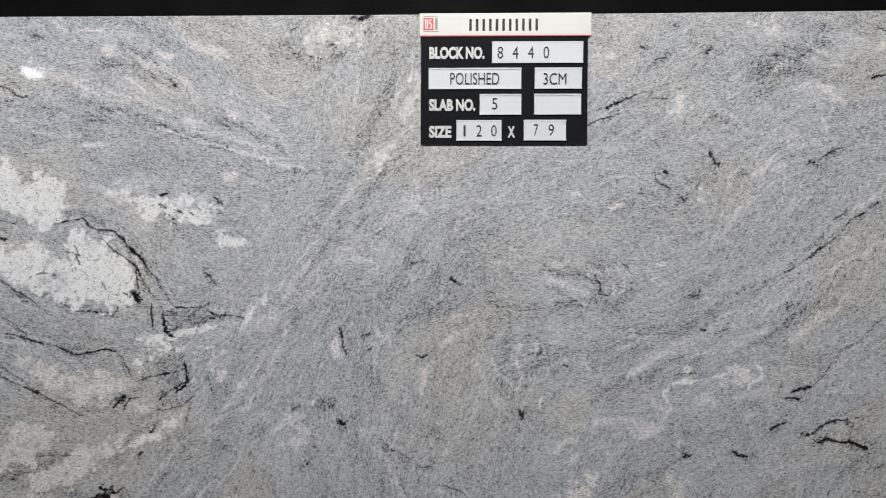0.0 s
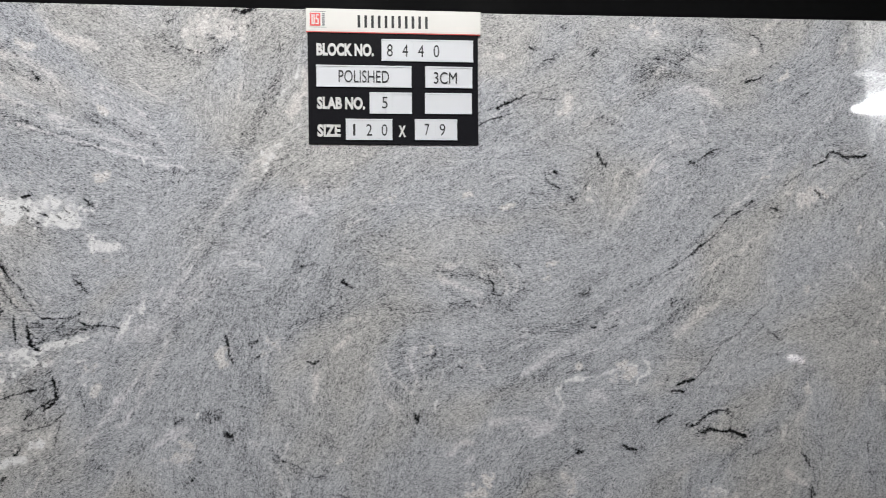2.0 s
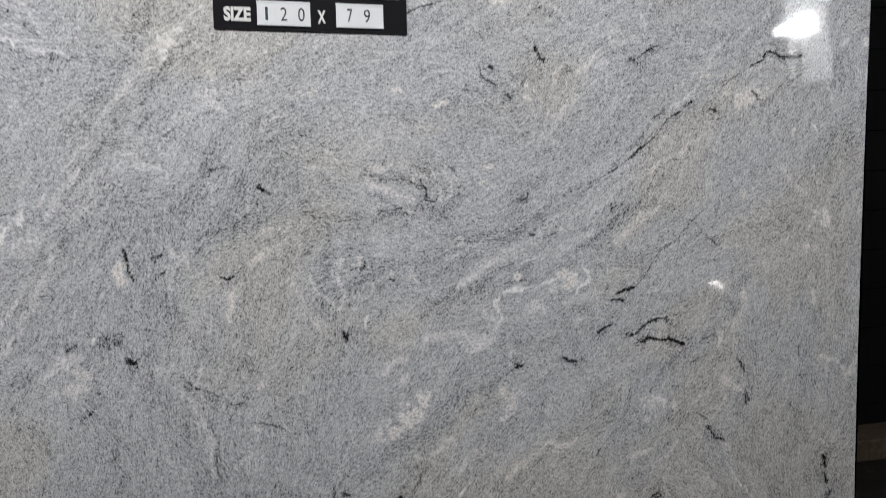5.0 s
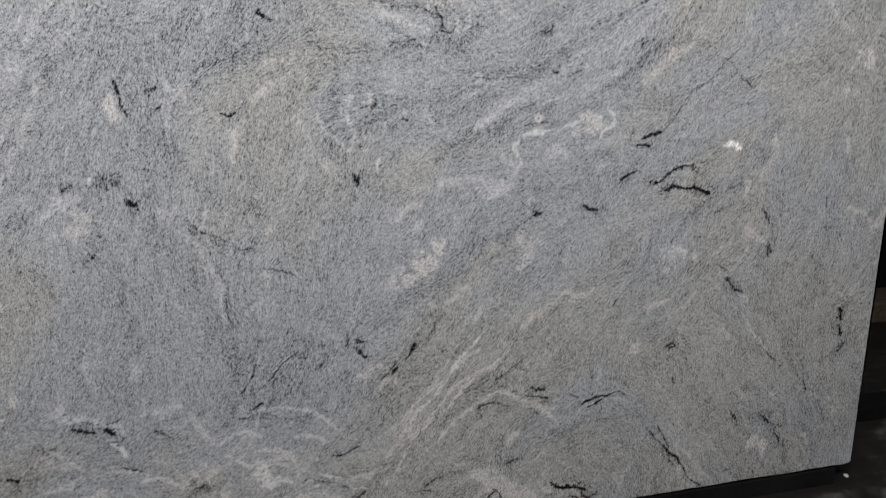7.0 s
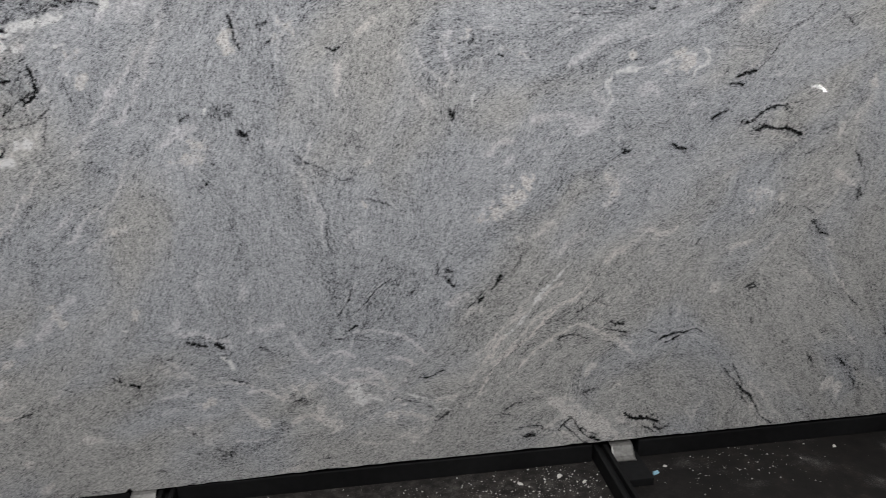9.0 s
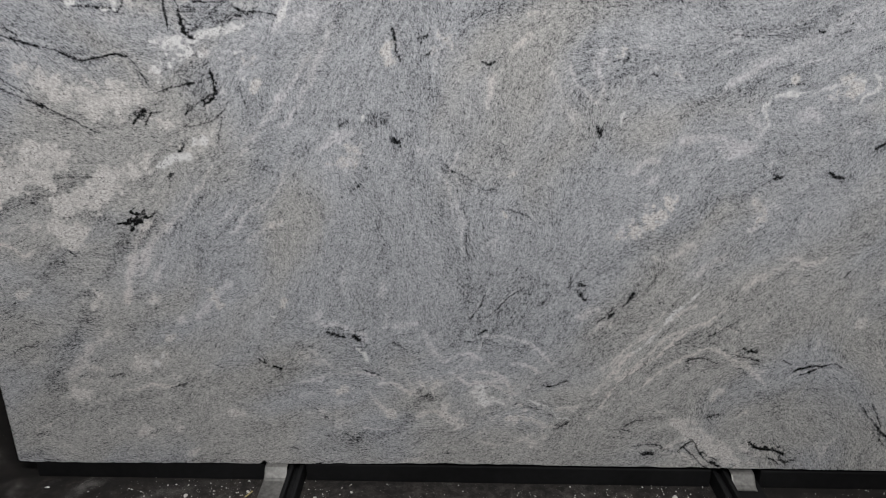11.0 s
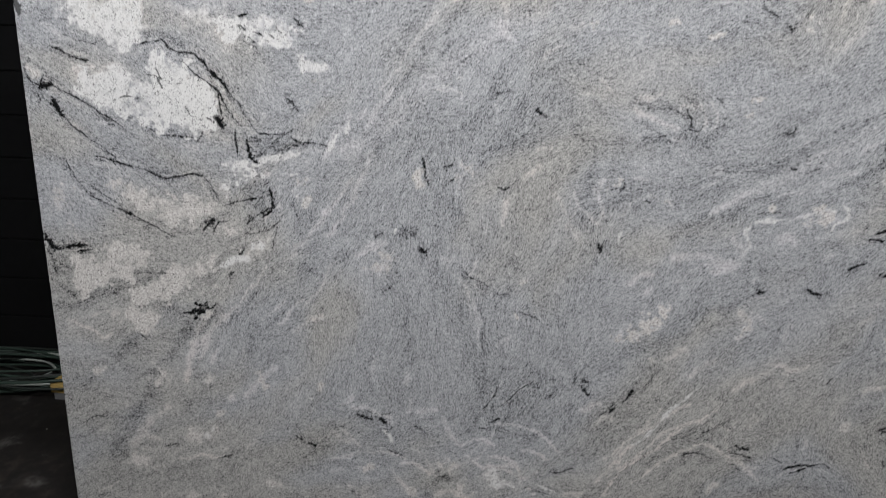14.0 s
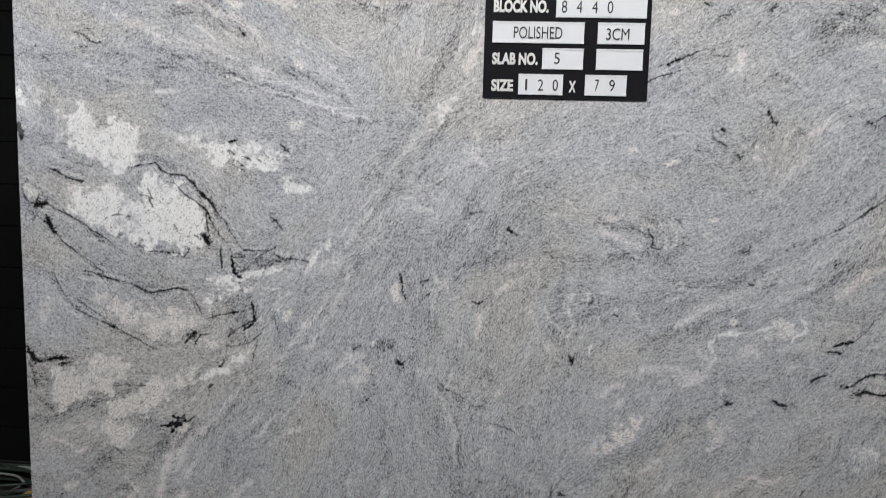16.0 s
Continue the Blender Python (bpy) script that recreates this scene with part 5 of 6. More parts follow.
shade(0.0096, 0.35, (0.926, 1.242), (0.994, 1.378), (1.062, 1.474), (1.117, 1.557))
shade(0.0080, 0.3, (1.078, 1.599), (1.119, 1.654), (1.160, 1.710))
light(0.0057, 0.35, (0.982, 1.420), (1.050, 1.516), (1.118, 1.612))
dark(0.0140, 0.9, (1.382, 1.373), (1.394, 1.368), (1.411, 1.359))
shade(0.0048, 0.5, (1.625, 1.392), (1.691, 1.405), (1.754, 1.386))
shade(0.0048, 0.5, (1.636, 1.362), (1.675, 1.337), (1.735, 1.313), (1.783, 1.311))
shade(0.0040, 0.5, (1.640, 1.428), (1.721, 1.434), (1.796, 1.417), (1.834, 1.387))
dark(0.0070, 0.65, (1.777, 1.336), (1.801, 1.332), (1.809, 1.343))
dark(0.0070, 0.55, (1.766, 1.385), (1.782, 1.361), (1.780, 1.340))
dark(0.0070, 0.5, (1.835, 1.333), (1.850, 1.340))
light(0.0076, 0.5, (1.742, 1.315), (1.767, 1.305))
light(0.0057, 0.45, (1.751, 1.386), (1.799, 1.397), (1.820, 1.372), (1.810, 1.340))
light(0.0057, 0.4, (1.826, 1.402), (1.844, 1.372), (1.835, 1.334))
light(0.0076, 0.4, (1.635, 1.374), (1.690, 1.358), (1.750, 1.337))
shade(0.0048, 0.4, (1.849, 1.416), (1.869, 1.371), (1.856, 1.326))
dark(0.0088, 0.5, (1.284, 1.414), (1.332, 1.420))
white(0.0084, 0.3, (1.623, 1.545), (1.655, 1.561))
shade(0.0080, 0.3, (1.350, 1.626), (1.321, 1.583))
shade(0.0160, 0.3, (1.486, 1.337), (1.521, 1.263), (1.484, 1.206))
light(0.0095, 0.3, (1.545, 1.452), (1.574, 1.422))
dark(0.0140, 0.75, (2.003, 0.900), (2.022, 0.906))
shade(0.0064, 0.45, (1.903, 0.847), (1.939, 0.873), (1.972, 0.886))
light(0.0171, 0.4, (1.976, 0.820), (2.013, 0.835), (2.036, 0.816))
dark(0.0070, 0.5, (2.028, 0.824), (2.044, 0.801))
white(0.0147, 0.6, (2.390, 0.792), (2.426, 0.777))
white(0.0105, 0.5, (2.266, 0.791), (2.287, 0.802))
white(0.0084, 0.4, (2.491, 0.819), (2.513, 0.831))
white(0.0105, 0.5, (2.507, 0.765), (2.527, 0.770))
dark(0.0105, 0.7, (2.524, 0.739), (2.551, 0.715))
dark(0.0140, 0.8, (2.556, 0.698), (2.576, 0.665))
dark(0.0105, 0.7, (2.578, 0.661), (2.604, 0.651))
dark(0.0070, 0.5, (2.444, 0.819), (2.530, 0.801))
shade(0.0096, 0.35, (2.514, 0.791), (2.559, 0.701), (2.601, 0.650))
peach_patch(0.45, (2.603, 0.630), (2.622, 0.644), (2.636, 0.622), (2.620, 0.607))
dark(0.0105, 0.75, (2.677, 0.781), (2.684, 0.756))
light(0.0076, 0.45, (2.606, 0.587), (2.653, 0.529), (2.701, 0.469))
dark(0.0070, 0.65, (2.682, 0.484), (2.735, 0.437), (2.755, 0.415))
shade(0.0040, 0.5, (2.743, 0.506), (2.809, 0.440))
shade(0.0040, 0.4, (2.698, 0.592), (2.761, 0.535), (2.829, 0.459))
dark(0.0070, 0.6, (2.837, 0.378), (2.853, 0.327))
dark(0.0140, 0.75, (2.397, 0.511), (2.415, 0.517))
dark(0.0070, 0.6, (2.408, 0.422), (2.418, 0.405))
dark(0.0280, 1, (2.932, 0.574), (2.940, 0.540))
dark(0.0175, 0.9, (2.938, 0.521), (2.945, 0.489))
dark(0.0245, 0.95, (2.959, 0.466), (2.944, 0.445))
white(0.0147, 0.5, (2.920, 0.626), (2.947, 0.601))
light(0.0095, 0.5, (2.919, 0.867), (2.937, 0.850))
dark(0.0105, 0.6, (2.814, 0.737), (2.824, 0.720))
dark(0.0140, 0.7, (2.608, 0.292), (2.628, 0.264))
dark(0.0140, 0.7, (2.702, 0.280), (2.734, 0.244), (2.778, 0.225))
shade(0.0128, 0.4, (2.666, 0.299), (2.728, 0.254), (2.791, 0.218))
dark(0.0070, 0.5, (2.852, 0.808), (2.870, 0.759))
dark(0.0105, 0.6, (2.653, 0.363), (2.664, 0.349))
light(0.0057, 0.35, (2.808, 0.354), (2.916, 0.286), (2.963, 0.242))
dark(0.0105, 0.8, (2.354, 0.272), (2.385, 0.231), (2.417, 0.198), (2.456, 0.156), (2.487, 0.105), (2.530, 0.068))
dark(0.0070, 0.6, (2.375, 0.223), (2.417, 0.172), (2.446, 0.141))
shade(0.0080, 0.4, (2.396, 0.220), (2.455, 0.148))
dark(0.0140, 0.6, (2.749, 0.233), (2.780, 0.171))
dark(0.0105, 0.5, (2.616, 0.282), (2.633, 0.258))
shade(0.0160, 0.45, (2.661, 0.273), (2.782, 0.201), (2.814, 0.102))
shade(0.0096, 0.35, (2.837, 0.357), (2.852, 0.320))
dark(0.0105, 0.6, (2.002, 0.447), (2.018, 0.438))
dark(0.0088, 0.6, (2.385, 0.516), (2.411, 0.527))
light(0.0076, 0.6, (1.214, 0.392), (1.236, 0.405), (1.278, 0.415), (1.318, 0.395))
light(0.0076, 0.6, (1.245, 0.356), (1.285, 0.327), (1.355, 0.325), (1.410, 0.293))
light(0.0057, 0.5, (1.301, 0.357), (1.357, 0.354), (1.398, 0.328))
light(0.0076, 0.55, (1.471, 0.359), (1.444, 0.379), (1.401, 0.384))
light(0.0057, 0.5, (0.940, 0.358), (1.004, 0.357), (1.055, 0.342))
dark(0.0070, 0.6, (1.005, 0.365), (1.043, 0.349))
peach_patch(0.4, (1.161, 0.328), (1.203, 0.346), (1.222, 0.319), (1.187, 0.313))
peach_patch(0.35, (0.909, 0.323), (0.948, 0.326), (0.958, 0.301), (0.919, 0.298))
light(0.0076, 0.5, (1.039, 0.321), (1.080, 0.323), (1.130, 0.292))
shade(0.0048, 0.45, (1.112, 0.374), (1.165, 0.375), (1.204, 0.354))
shade(0.0048, 0.45, (0.827, 0.442), (0.886, 0.427), (0.946, 0.404))
light(0.0076, 0.5, (0.837, 1.096), (0.790, 1.035), (0.739, 0.985))
light(0.0076, 0.45, (0.911, 1.127), (0.865, 1.067), (0.824, 1.018))
shade(0.0080, 0.5, (0.725, 0.942), (0.696, 0.846))
shade(0.0096, 0.5, (0.760, 0.938), (0.787, 0.910))
light(0.0076, 0.5, (0.650, 0.924), (0.595, 0.843), (0.522, 0.771))
light(0.0076, 0.45, (0.706, 0.831), (0.636, 0.763))
shade(0.0064, 0.45, (0.630, 0.860), (0.558, 0.776), (0.503, 0.737))
light(0.0076, 0.5, (0.753, 0.833), (0.682, 0.748))
shade(0.0064, 0.4, (0.685, 0.987), (0.644, 0.920))
light(0.0076, 0.4, (0.847, 0.946), (0.806, 0.866), (0.748, 0.800))
shade(0.0048, 0.4, (0.878, 0.993), (0.830, 0.915), (0.782, 0.850))
peach_patch(0.3, (0.737, 1.165), (0.775, 1.180), (0.781, 1.152), (0.751, 1.136))
light(0.0057, 0.55, (1.650, 0.314), (1.733, 0.398), (1.823, 0.482), (1.897, 0.512), (1.974, 0.487))
shade(0.0040, 0.5, (1.672, 0.310), (1.762, 0.402), (1.852, 0.470), (1.928, 0.481), (2.021, 0.425))
light(0.0057, 0.5, (1.731, 0.302), (1.822, 0.394), (1.913, 0.439), (2.006, 0.402), (2.087, 0.334))
shade(0.0040, 0.45, (1.791, 0.309), (1.882, 0.394), (1.959, 0.408), (2.039, 0.357))
light(0.0057, 0.5, (1.630, 0.365), (1.719, 0.448), (1.793, 0.516), (1.867, 0.570))
shade(0.0048, 0.45, (1.504, 0.398), (1.464, 0.435), (1.397, 0.436), (1.329, 0.423))
light(0.0076, 0.5, (1.319, 0.462), (1.372, 0.470), (1.451, 0.444), (1.503, 0.391))
shade(0.0040, 0.45, (1.260, 0.931), (1.279, 0.878), (1.311, 0.823))
light(0.0057, 0.4, (1.166, 0.937), (1.209, 0.896), (1.226, 0.830), (1.244, 0.762))
light(0.0057, 0.4, (1.496, 1.170), (1.517, 1.120), (1.565, 1.080))
# veins end
wisps(110, 3, dark, (0.0018, 0.0034), (0.2, 0.5), (1, 3))
wisps(200, 4, light, (0.004, 0.012), (0.15, 0.42), (2, 9))
wisps(170, 5, shade, (0.006, 0.018), (0.15, 0.40), (2, 10))
wisps(60, 6, peach, (0.008, 0.02), (0.3, 0.5), (1, 4))


def slab():
    """One polished slab: a fine front sheet, sawn edges with small chips, and a back."""
    fx, fz = GX.copy(), GZ.copy()
    # uneven sawn rim, most along the bottom
    chip = np.clip(field(6)[0], 0, None) * 0.0016 + np.clip(field(2)[0] - 1.2, 0, None) * 0.004
    fz[0] += chip + 0.001
    # the saw ran a little off square: the lower edge rises eastwards, the upper one dips in the middle
    share = (GZ - SLAB_Z) / SLAB_H
    fz += (1 - share) * (-0.010 + 0.016 * np.clip(GX / 1.2, 0, 1) ** 1.5)
    fz += share * (0.005 + 0.007 * np.clip(GX / SLAB_W - 0.6, 0, 1) / 0.4)
    side = 0.0005 * field(2)[:, 0]
    fx[:, 0] += np.abs(side) + 0.004 * np.clip((1.2 - GZ[:, 0]) / 1.2, 0, 1)
    fx[:, -1] -= np.abs(side[::-1]) + 0.010 * np.sin(math.pi * np.clip(GZ[:, -1] / 2.05, 0, 1))
    # rounded lower corners
    n = 5
    for k in range(n):
        fz[0, k] += 0.012 * (1 - k / n) ** 2
        fz[0, -1 - k] += 0.012 * (1 - k / n) ** 2
    front = np.stack([fx, np.zeros_like(fx), fz], -1).reshape(-1, 3)
    idx = np.arange(NX * NZ).reshape(NZ, NX)
    quads = np.stack([idx[:-1, :-1], idx[:-1, 1:], idx[1:, 1:], idx[1:, :-1]], -1).reshape(-1, 4)
    rim = np.concatenate([idx[0, :-1], idx[:-1, -1], idx[-1, :0:-1], idx[:0:-1, 0]])
    # an eased edge of 2 mm, then the sawn side and the back
    mid = np.array([SLAB_W / 2, 0, SLAB_Z + SLAB_H / 2])
    ease, deep = front[rim].copy(), front[rim].copy()
    out = np.sign(ease - mid) * np.array([1, 0, 1])
    edge_x = (rim % NX == 0) | (rim % NX == NX - 1)
    edge_z = (rim // NX == 0) | (rim // NX == NZ - 1)
    ease += out * np.stack([edge_x, edge_x * 0, edge_z], -1) * 0.0015
    ease[:, 1] = 0.0018
    deep[:] = ease
    deep[:, 1] = SLAB_T
    verts = np.concatenate([front, ease, deep, [[SLAB_W / 2, SLAB_T, SLAB_Z + SLAB_H / 2]]])
    m = len(rim)
    e0, d0 = NX * NZ, NX * NZ + m
    k = np.arange(m)
    k2 = (k + 1) % m
    sides = np.concatenate([np.stack([rim[k2], rim[k], e0 + k, e0 + k2], -1), np.stack([e0 + k2, e0 + k, d0 + k, d0 + k2], -1)])
    tris = np.stack([d0 + k, np.full(m, len(verts) - 1), d0 + k2], -1)[:, ::-1]
    loops = np.concatenate([quads.ravel(), sides.ravel(), tris.ravel()])
    sizes = np.concatenate([np.full(len(quads) + len(sides), 4), np.full(m, 3)])
    me = bpy.data.meshes.new("granite_slab")
    me.vertices.add(len(verts))
    me.vertices.foreach_set("co", verts.ravel())
    me.loops.add(len(loops))
    me.loops.foreach_set("vertex_index", loops.astype(np.int32))
    me.polygons.add(len(sizes))
    me.polygons.foreach_set("loop_start", np.concatenate([[0], np.cumsum(sizes)[:-1]]).astype(np.int32))
    mats = np.zeros(len(sizes), np.int32)
    mats[len(quads) + m:] = 1
    me.update(calc_edges=True)
    me.materials.append(STONE)
    me.materials.append(RAW_STONE)
    me.polygons.foreach_set("material_index", mats)
    extra = len(verts) - NX * NZ
    for name, layers in (("veins", (MASKS["dark"], MASKS["white"], MASKS["peach"], MASKS["tone"])), ("flow", (streak, band, warm, MASKS["shade"])), ("lay_a", LAY[0:3] + [streak]), ("lay_b", LAY[3:6] + [streak])):
        data = np.stack([np.clip(a, 0, 1.5) for a in layers], -1).reshape(-1, 4)
        data = np.concatenate([data, data[rim], np.zeros((extra - m, 4))])
        me.attributes.new(name, "FLOAT_COLOR", "POINT").data.foreach_set("color", data.astype(np.float32).ravel())
    me.validate()
    return new("granite_slab", me)


tagged(slab(), "large polished grey granite slab with white quartz and black veins", "stone slab")

# ---- the sign on the slab ----
SIGN_X, SIGN_Z, PX = 1.3051, 2.074, 0.000519


def sx(px):
    return SIGN_X + (px - 68) * PX


def sz(py):
    return SIGN_Z - (py - 68) * PX


def text(body, x0, x1, y0, y1, depth_y, material, parent, bold=0.0, name="lettering"):
    """Raised lettering stretched into the given field of the sign."""
    cu = bpy.data.curves.new(name, "FONT")
    cu.body, cu.size, cu.extrude, cu.offset, cu.resolution_u = body, 1.0, 0.02, bold, 4
    tmp = new("tmp", cu)
    bpy.context.view_layer.update()
    me = bpy.data.meshes.new_from_object(tmp)
    bpy.data.objects.remove(tmp)
    co = np.zeros(len(me.vertices) * 3)
    me.vertices.foreach_get("co", co)
    co = co.reshape(-1, 3)
    lo, hi = co.min(0), co.max(0)
    ax, bx, az, bz = sx(x0), sx(x1), sz(y1), sz(y0)
    r = (co - lo) / np.maximum(hi - lo, 1e-6)
    put = np.stack([ax + r[:, 0] * (bx - ax), depth_y - r[:, 2] * 0.0012, az + r[:, 1] * (bz - az)], -1)
    me.vertices.foreach_set("co", put.ravel())
    me.update()
    me.name = name
    me.materials.clear()
    me.materials.append(material)
    ob = new(name, me)
    ob.parent = parent
    return ob


def sign():
    root = empty("info_sign")
    tagged(root, "black and white acrylic block information sign on the slab", "sign")
    yb = -0.0045
    part("board", box(sx(70), sx(911), yb, -0.0005, sz(728), sz(176), 0.0012), BOARD, root, "glossy black acrylic board")
    head = part("header", box(sx(64), sx(925), yb - 0.003, -0.0005, sz(180), sz(68), 0.0012), HEADER, root, "cream header strip")
    part("trim", box(sx(64), sx(922), yb - 0.0034, -0.001, sz(184.5), sz(180.2), 0.0004), RED, root, "thin red line")
    yh = yb - 0.003
    logo = part("emblem", box(sx(83), sx(134), yh - 0.0008, yh - 0.0001, sz(154), sz(91), 0.0002), RED, head, "red square emblem")
    bm = bmesh.new()
    for a, b, c, d in ((91, 97, 98, 145), (91, 106, 139, 147), (101, 107, 98, 145), (112, 126, 98, 104), (112, 117, 98, 120), (112, 126, 118, 123), (121, 126, 120, 145), (112, 126, 140, 146)):
        box(sx(a), sx(b), yh - 0.0012, yh - 0.0006, sz(d), sz(c), 0.0, bm)
    part("emblem_mark", bm, HEADER, head)
    bm = bmesh.new()
    for k in range(7):
        box(sx(142), sx(155), yh - 0.0008, yh - 0.0001, sz(98 + k * 9), sz(91 + k * 9), 0.0, bm)
    box(sx(82), sx(160), yh - 0.0008, yh - 0.0001, sz(84.5), sz(82.5), 0.0, bm)
    box(sx(82), sx(160), yh - 0.0008, yh - 0.0001, sz(161), sz(159), 0.0, bm)
    part("emblem_side", bm, GREY_INK, head)
    for k in range(11):
        a = 314 + k * 33.2
        part("brand_bar", box(sx(a), sx(a + 13), yh - 0.001, yh - 0.0001, sz(158), sz(98), 0.0), INK, head)
    for body, x0, x1, y0, y1 in (("BLOCK NO.", 113, 392, 235, 297), ("SLAB NO.", 113, 347, 497, 558), ("SIZE", 113, 226, 632, 693), ("X", 511, 547, 635, 692)):
        text(body, x0, x1, y0, y1, yb - 0.0001, LETTER, root, 0.045)
    plates = (
        (430, 886, 212, 318, (("8", 457, 485, 237, 297), ("4", 532, 561, 237, 297), ("4", 610, 639, 237, 297), ("0", 687, 716, 237, 297))),
        (111, 577, 343, 448, (("POLISHED", 219, 466, 367, 427),)),
        (645, 881, 343, 447, (("3CM", 688, 803, 370, 428),)),
        (369, 578, 474, 577, (("5", 430, 458, 495, 552),)),
        (643, 878, 474, 576, ()),
        (252, 480, 605, 707, (("1", 287, 298, 630, 687), ("2", 352, 380, 630, 687), ("0", 427, 455, 630, 687))),
        (592, 803, 604, 706, (("7", 641, 664, 626, 684), ("9", 715, 743, 626, 684))))
    for x0, x1, y0, y1, words in plates:
        p = part("plate", box(sx(x0), sx(x1), yb - 0.003, yb - 0.0001, sz(y1), sz(y0), 0.0007), PLATE, root, "white acrylic plate")
        part("plate_rail", box(sx(x0 - 1), sx(x1 + 1), yb - 0.0045, yb - 0.0002, sz(y0 + 7), sz(y0 - 1), 0.0006), PLATE, p)
        part("plate_rail", box(sx(x0 - 1), sx(x1 + 1), yb - 0.0045, yb - 0.0002, sz(y1 + 1), sz(y1 - 6), 0.0006), PLATE, p)
        for body, a, b, c, d in words:
            if len(body) == 1 and x1 - x0 > 150:
                part("tile", box(sx(a - 22), sx(b + 22), yb - 0.0036, yb - 0.0028, sz(y1 - 7), sz(y0 + 8), 0.0003), PLATE, p)
            text(body, a, b, c, d, yb - 0.0037, INK, p, 0.0)


sign()


# ---- the rack under the slab ----
def rack(x_bare, x_black, reach, plank):
    """A low foot along the floor: a bare metal bearing strip, a black rubber channel beside it, and a dark plank in front."""
    root = empty("slab_rack", (x_bare[0] + x_bare[1]) / 2, 0, 0)
    tagged(root, "low black slab rack with a scuffed bare metal strip", "slab rack", "racks under the slab")
    dx = -root.location.x
    strip = bmesh.new()
    a, b = x_bare[0] + dx, x_bare[1] + dx
    rows = []
    for y, z in ((0.06, 0.0585), (-0.004, 0.0585), (-0.012, 0.056), (-0.03, 0.034), (-0.04, 0.030), (-reach, 0.029)):
        rows.append([strip.verts.new((x, y, z + dz)) for x, dz in ((a, -0.0015), (a + 0.004, 0), (b - 0.004, 0), (b, -0.0015))])
    for r, q in zip(rows, rows[1:]):
        for k in range(3):
            strip.faces.new((r[k], q[k], q[k + 1], r[k + 1]))
    ob = part("strip", strip, STEEL_BARE, root, "scuffed bare metal strip")
    thick = ob.modifiers.new("thickness", "SOLIDIFY")
    thick.thickness, thick.offset = 0.003, -1
    part("plank", box(a - 0.002, b + 0.018, -plank, 0.5, 0.0, 0.0245, 0.002), STEEL_BLACK, root, "dark stained plank")
    bm = box(x_black[0] + dx, x_black[1] + dx, -0.55, 0.5, 0.0, 0.03, 0.003)
    w = x_black[1] - x_black[0]
    for p, q in ((x_black[0], x_black[0] + 0.3 * w), (x_black[1] - 0.3 * w, x_black[1])):
        box(p + dx, q + dx, -0.55, 0.5, 0.025, 0.050, 0.003, bm)
    part("channel", bm, STEEL_BLACK, root, "black rubber-lined channel")


rack((0.712, 0.775), (0.778, 0.82), 0.11, 0.13)
rack((2.03, 2.095), (1.985, 2.027), 0.046, 0.125)
for x0, x1 in ((0.05, 0.706), (0.825, 1.98), (2.12, 3.0)):
    sill = empty("bearing_beam", (x0 + x1) / 2, 0.03, 0)
    tagged(sill, "black timber beam lying under the slab edge", "beam", "beams under the slab")
    part("beam", box(x0 - sill.location.x, x1 - sill.location.x, -0.028, 0.03, 0.0, 0.0565, 0.003), STEEL_BLACK, sill)
rail = empty("steel_rail", 3.6, 0.35, 0)
tagged(rail, "black steel rail lying on the floor behind the slab", "steel rail")
part("beam", box(-0.75, 0.75, -0.05, 0.05, 0.0, 0.055, 0.006), STEEL_BLACK, rail)

# ---- loose things on the floor ----
sleeper = empty("timber_sleeper", 4.6, 1.2, 0)
tagged(sleeper, "rough brown timber sleeper lying along the black wall", "timber sleeper")
part("timber", box(-0.95, 0.95, -0.1, 0.1, 0, 0.11, 0.012), SLEEPER, sleeper)
bundle = empty("cable_bundle", -0.95, 1.02, 0)
tagged(bundle, "loose coils of green and pale cable on the floor", "cables")
for k in range(16):
    pts = []
    z, r = 0.012 + 0.016 * (k % 5), 0.30 + 0.10 * rng.random()
    ph, cx, cy = rng.random() * 6, -0.05 + 0.12 * rng.standard_normal(), 0.04 * rng.standard_normal()
    for s in range(13):
        a = ph + s * 0.5
        pts.append((cx + 1.15 * r * math.cos(a), cy + 0.42 * r * math.sin(a), z + 0.012 * math.sin(2 * a + k) + 0.012))
    part("cable", tube(pts, 0.0055 + 0.002 * (k % 3 == 0)), (CABLE_DARK, CABLE_GREEN, CABLE_WHITE, CABLE_DARK, CABLE_GREEN)[k % 5], bundle)
block = empty("timber_block", -0.60, 0.90, 0)
tagged(block, "short yellow timber block with a dark foot", "timber block")
part("foot", box(-0.045, 0.09, -0.045, 0.06, 0, 0.035, 0.003), GREY_INK, block, "dark grey foot")
part("timber", box(-0.055, 0.10, -0.05, 0.07, 0.035, 0.085, 0.004), PINE, block)


def shard(r, seed, material_name="chip"):
    g = np.random.default_rng(seed)
    bm = bmesh.new()
    n = g.integers(5, 8)
    low = [bm.verts.new((r * (0.6 + 0.6 * g.random()) * math.cos(a), r * (0.35 + 0.5 * g.random()) * math.sin(a), 0)) for a in np.linspace(0, 2 * math.pi, n, endpoint=False)]
    top = [bm.verts.new((v.co.x * 0.75, v.co.y * 0.75, r * (0.18 + 0.2 * g.random()))) for v in low]
    bm.faces.new(low[::-1])
    bm.faces.new(top)
    for i in range(n):
        bm.faces.new((low[i], low[(i + 1) % n], top[(i + 1) % n], top[i]))
    return bm


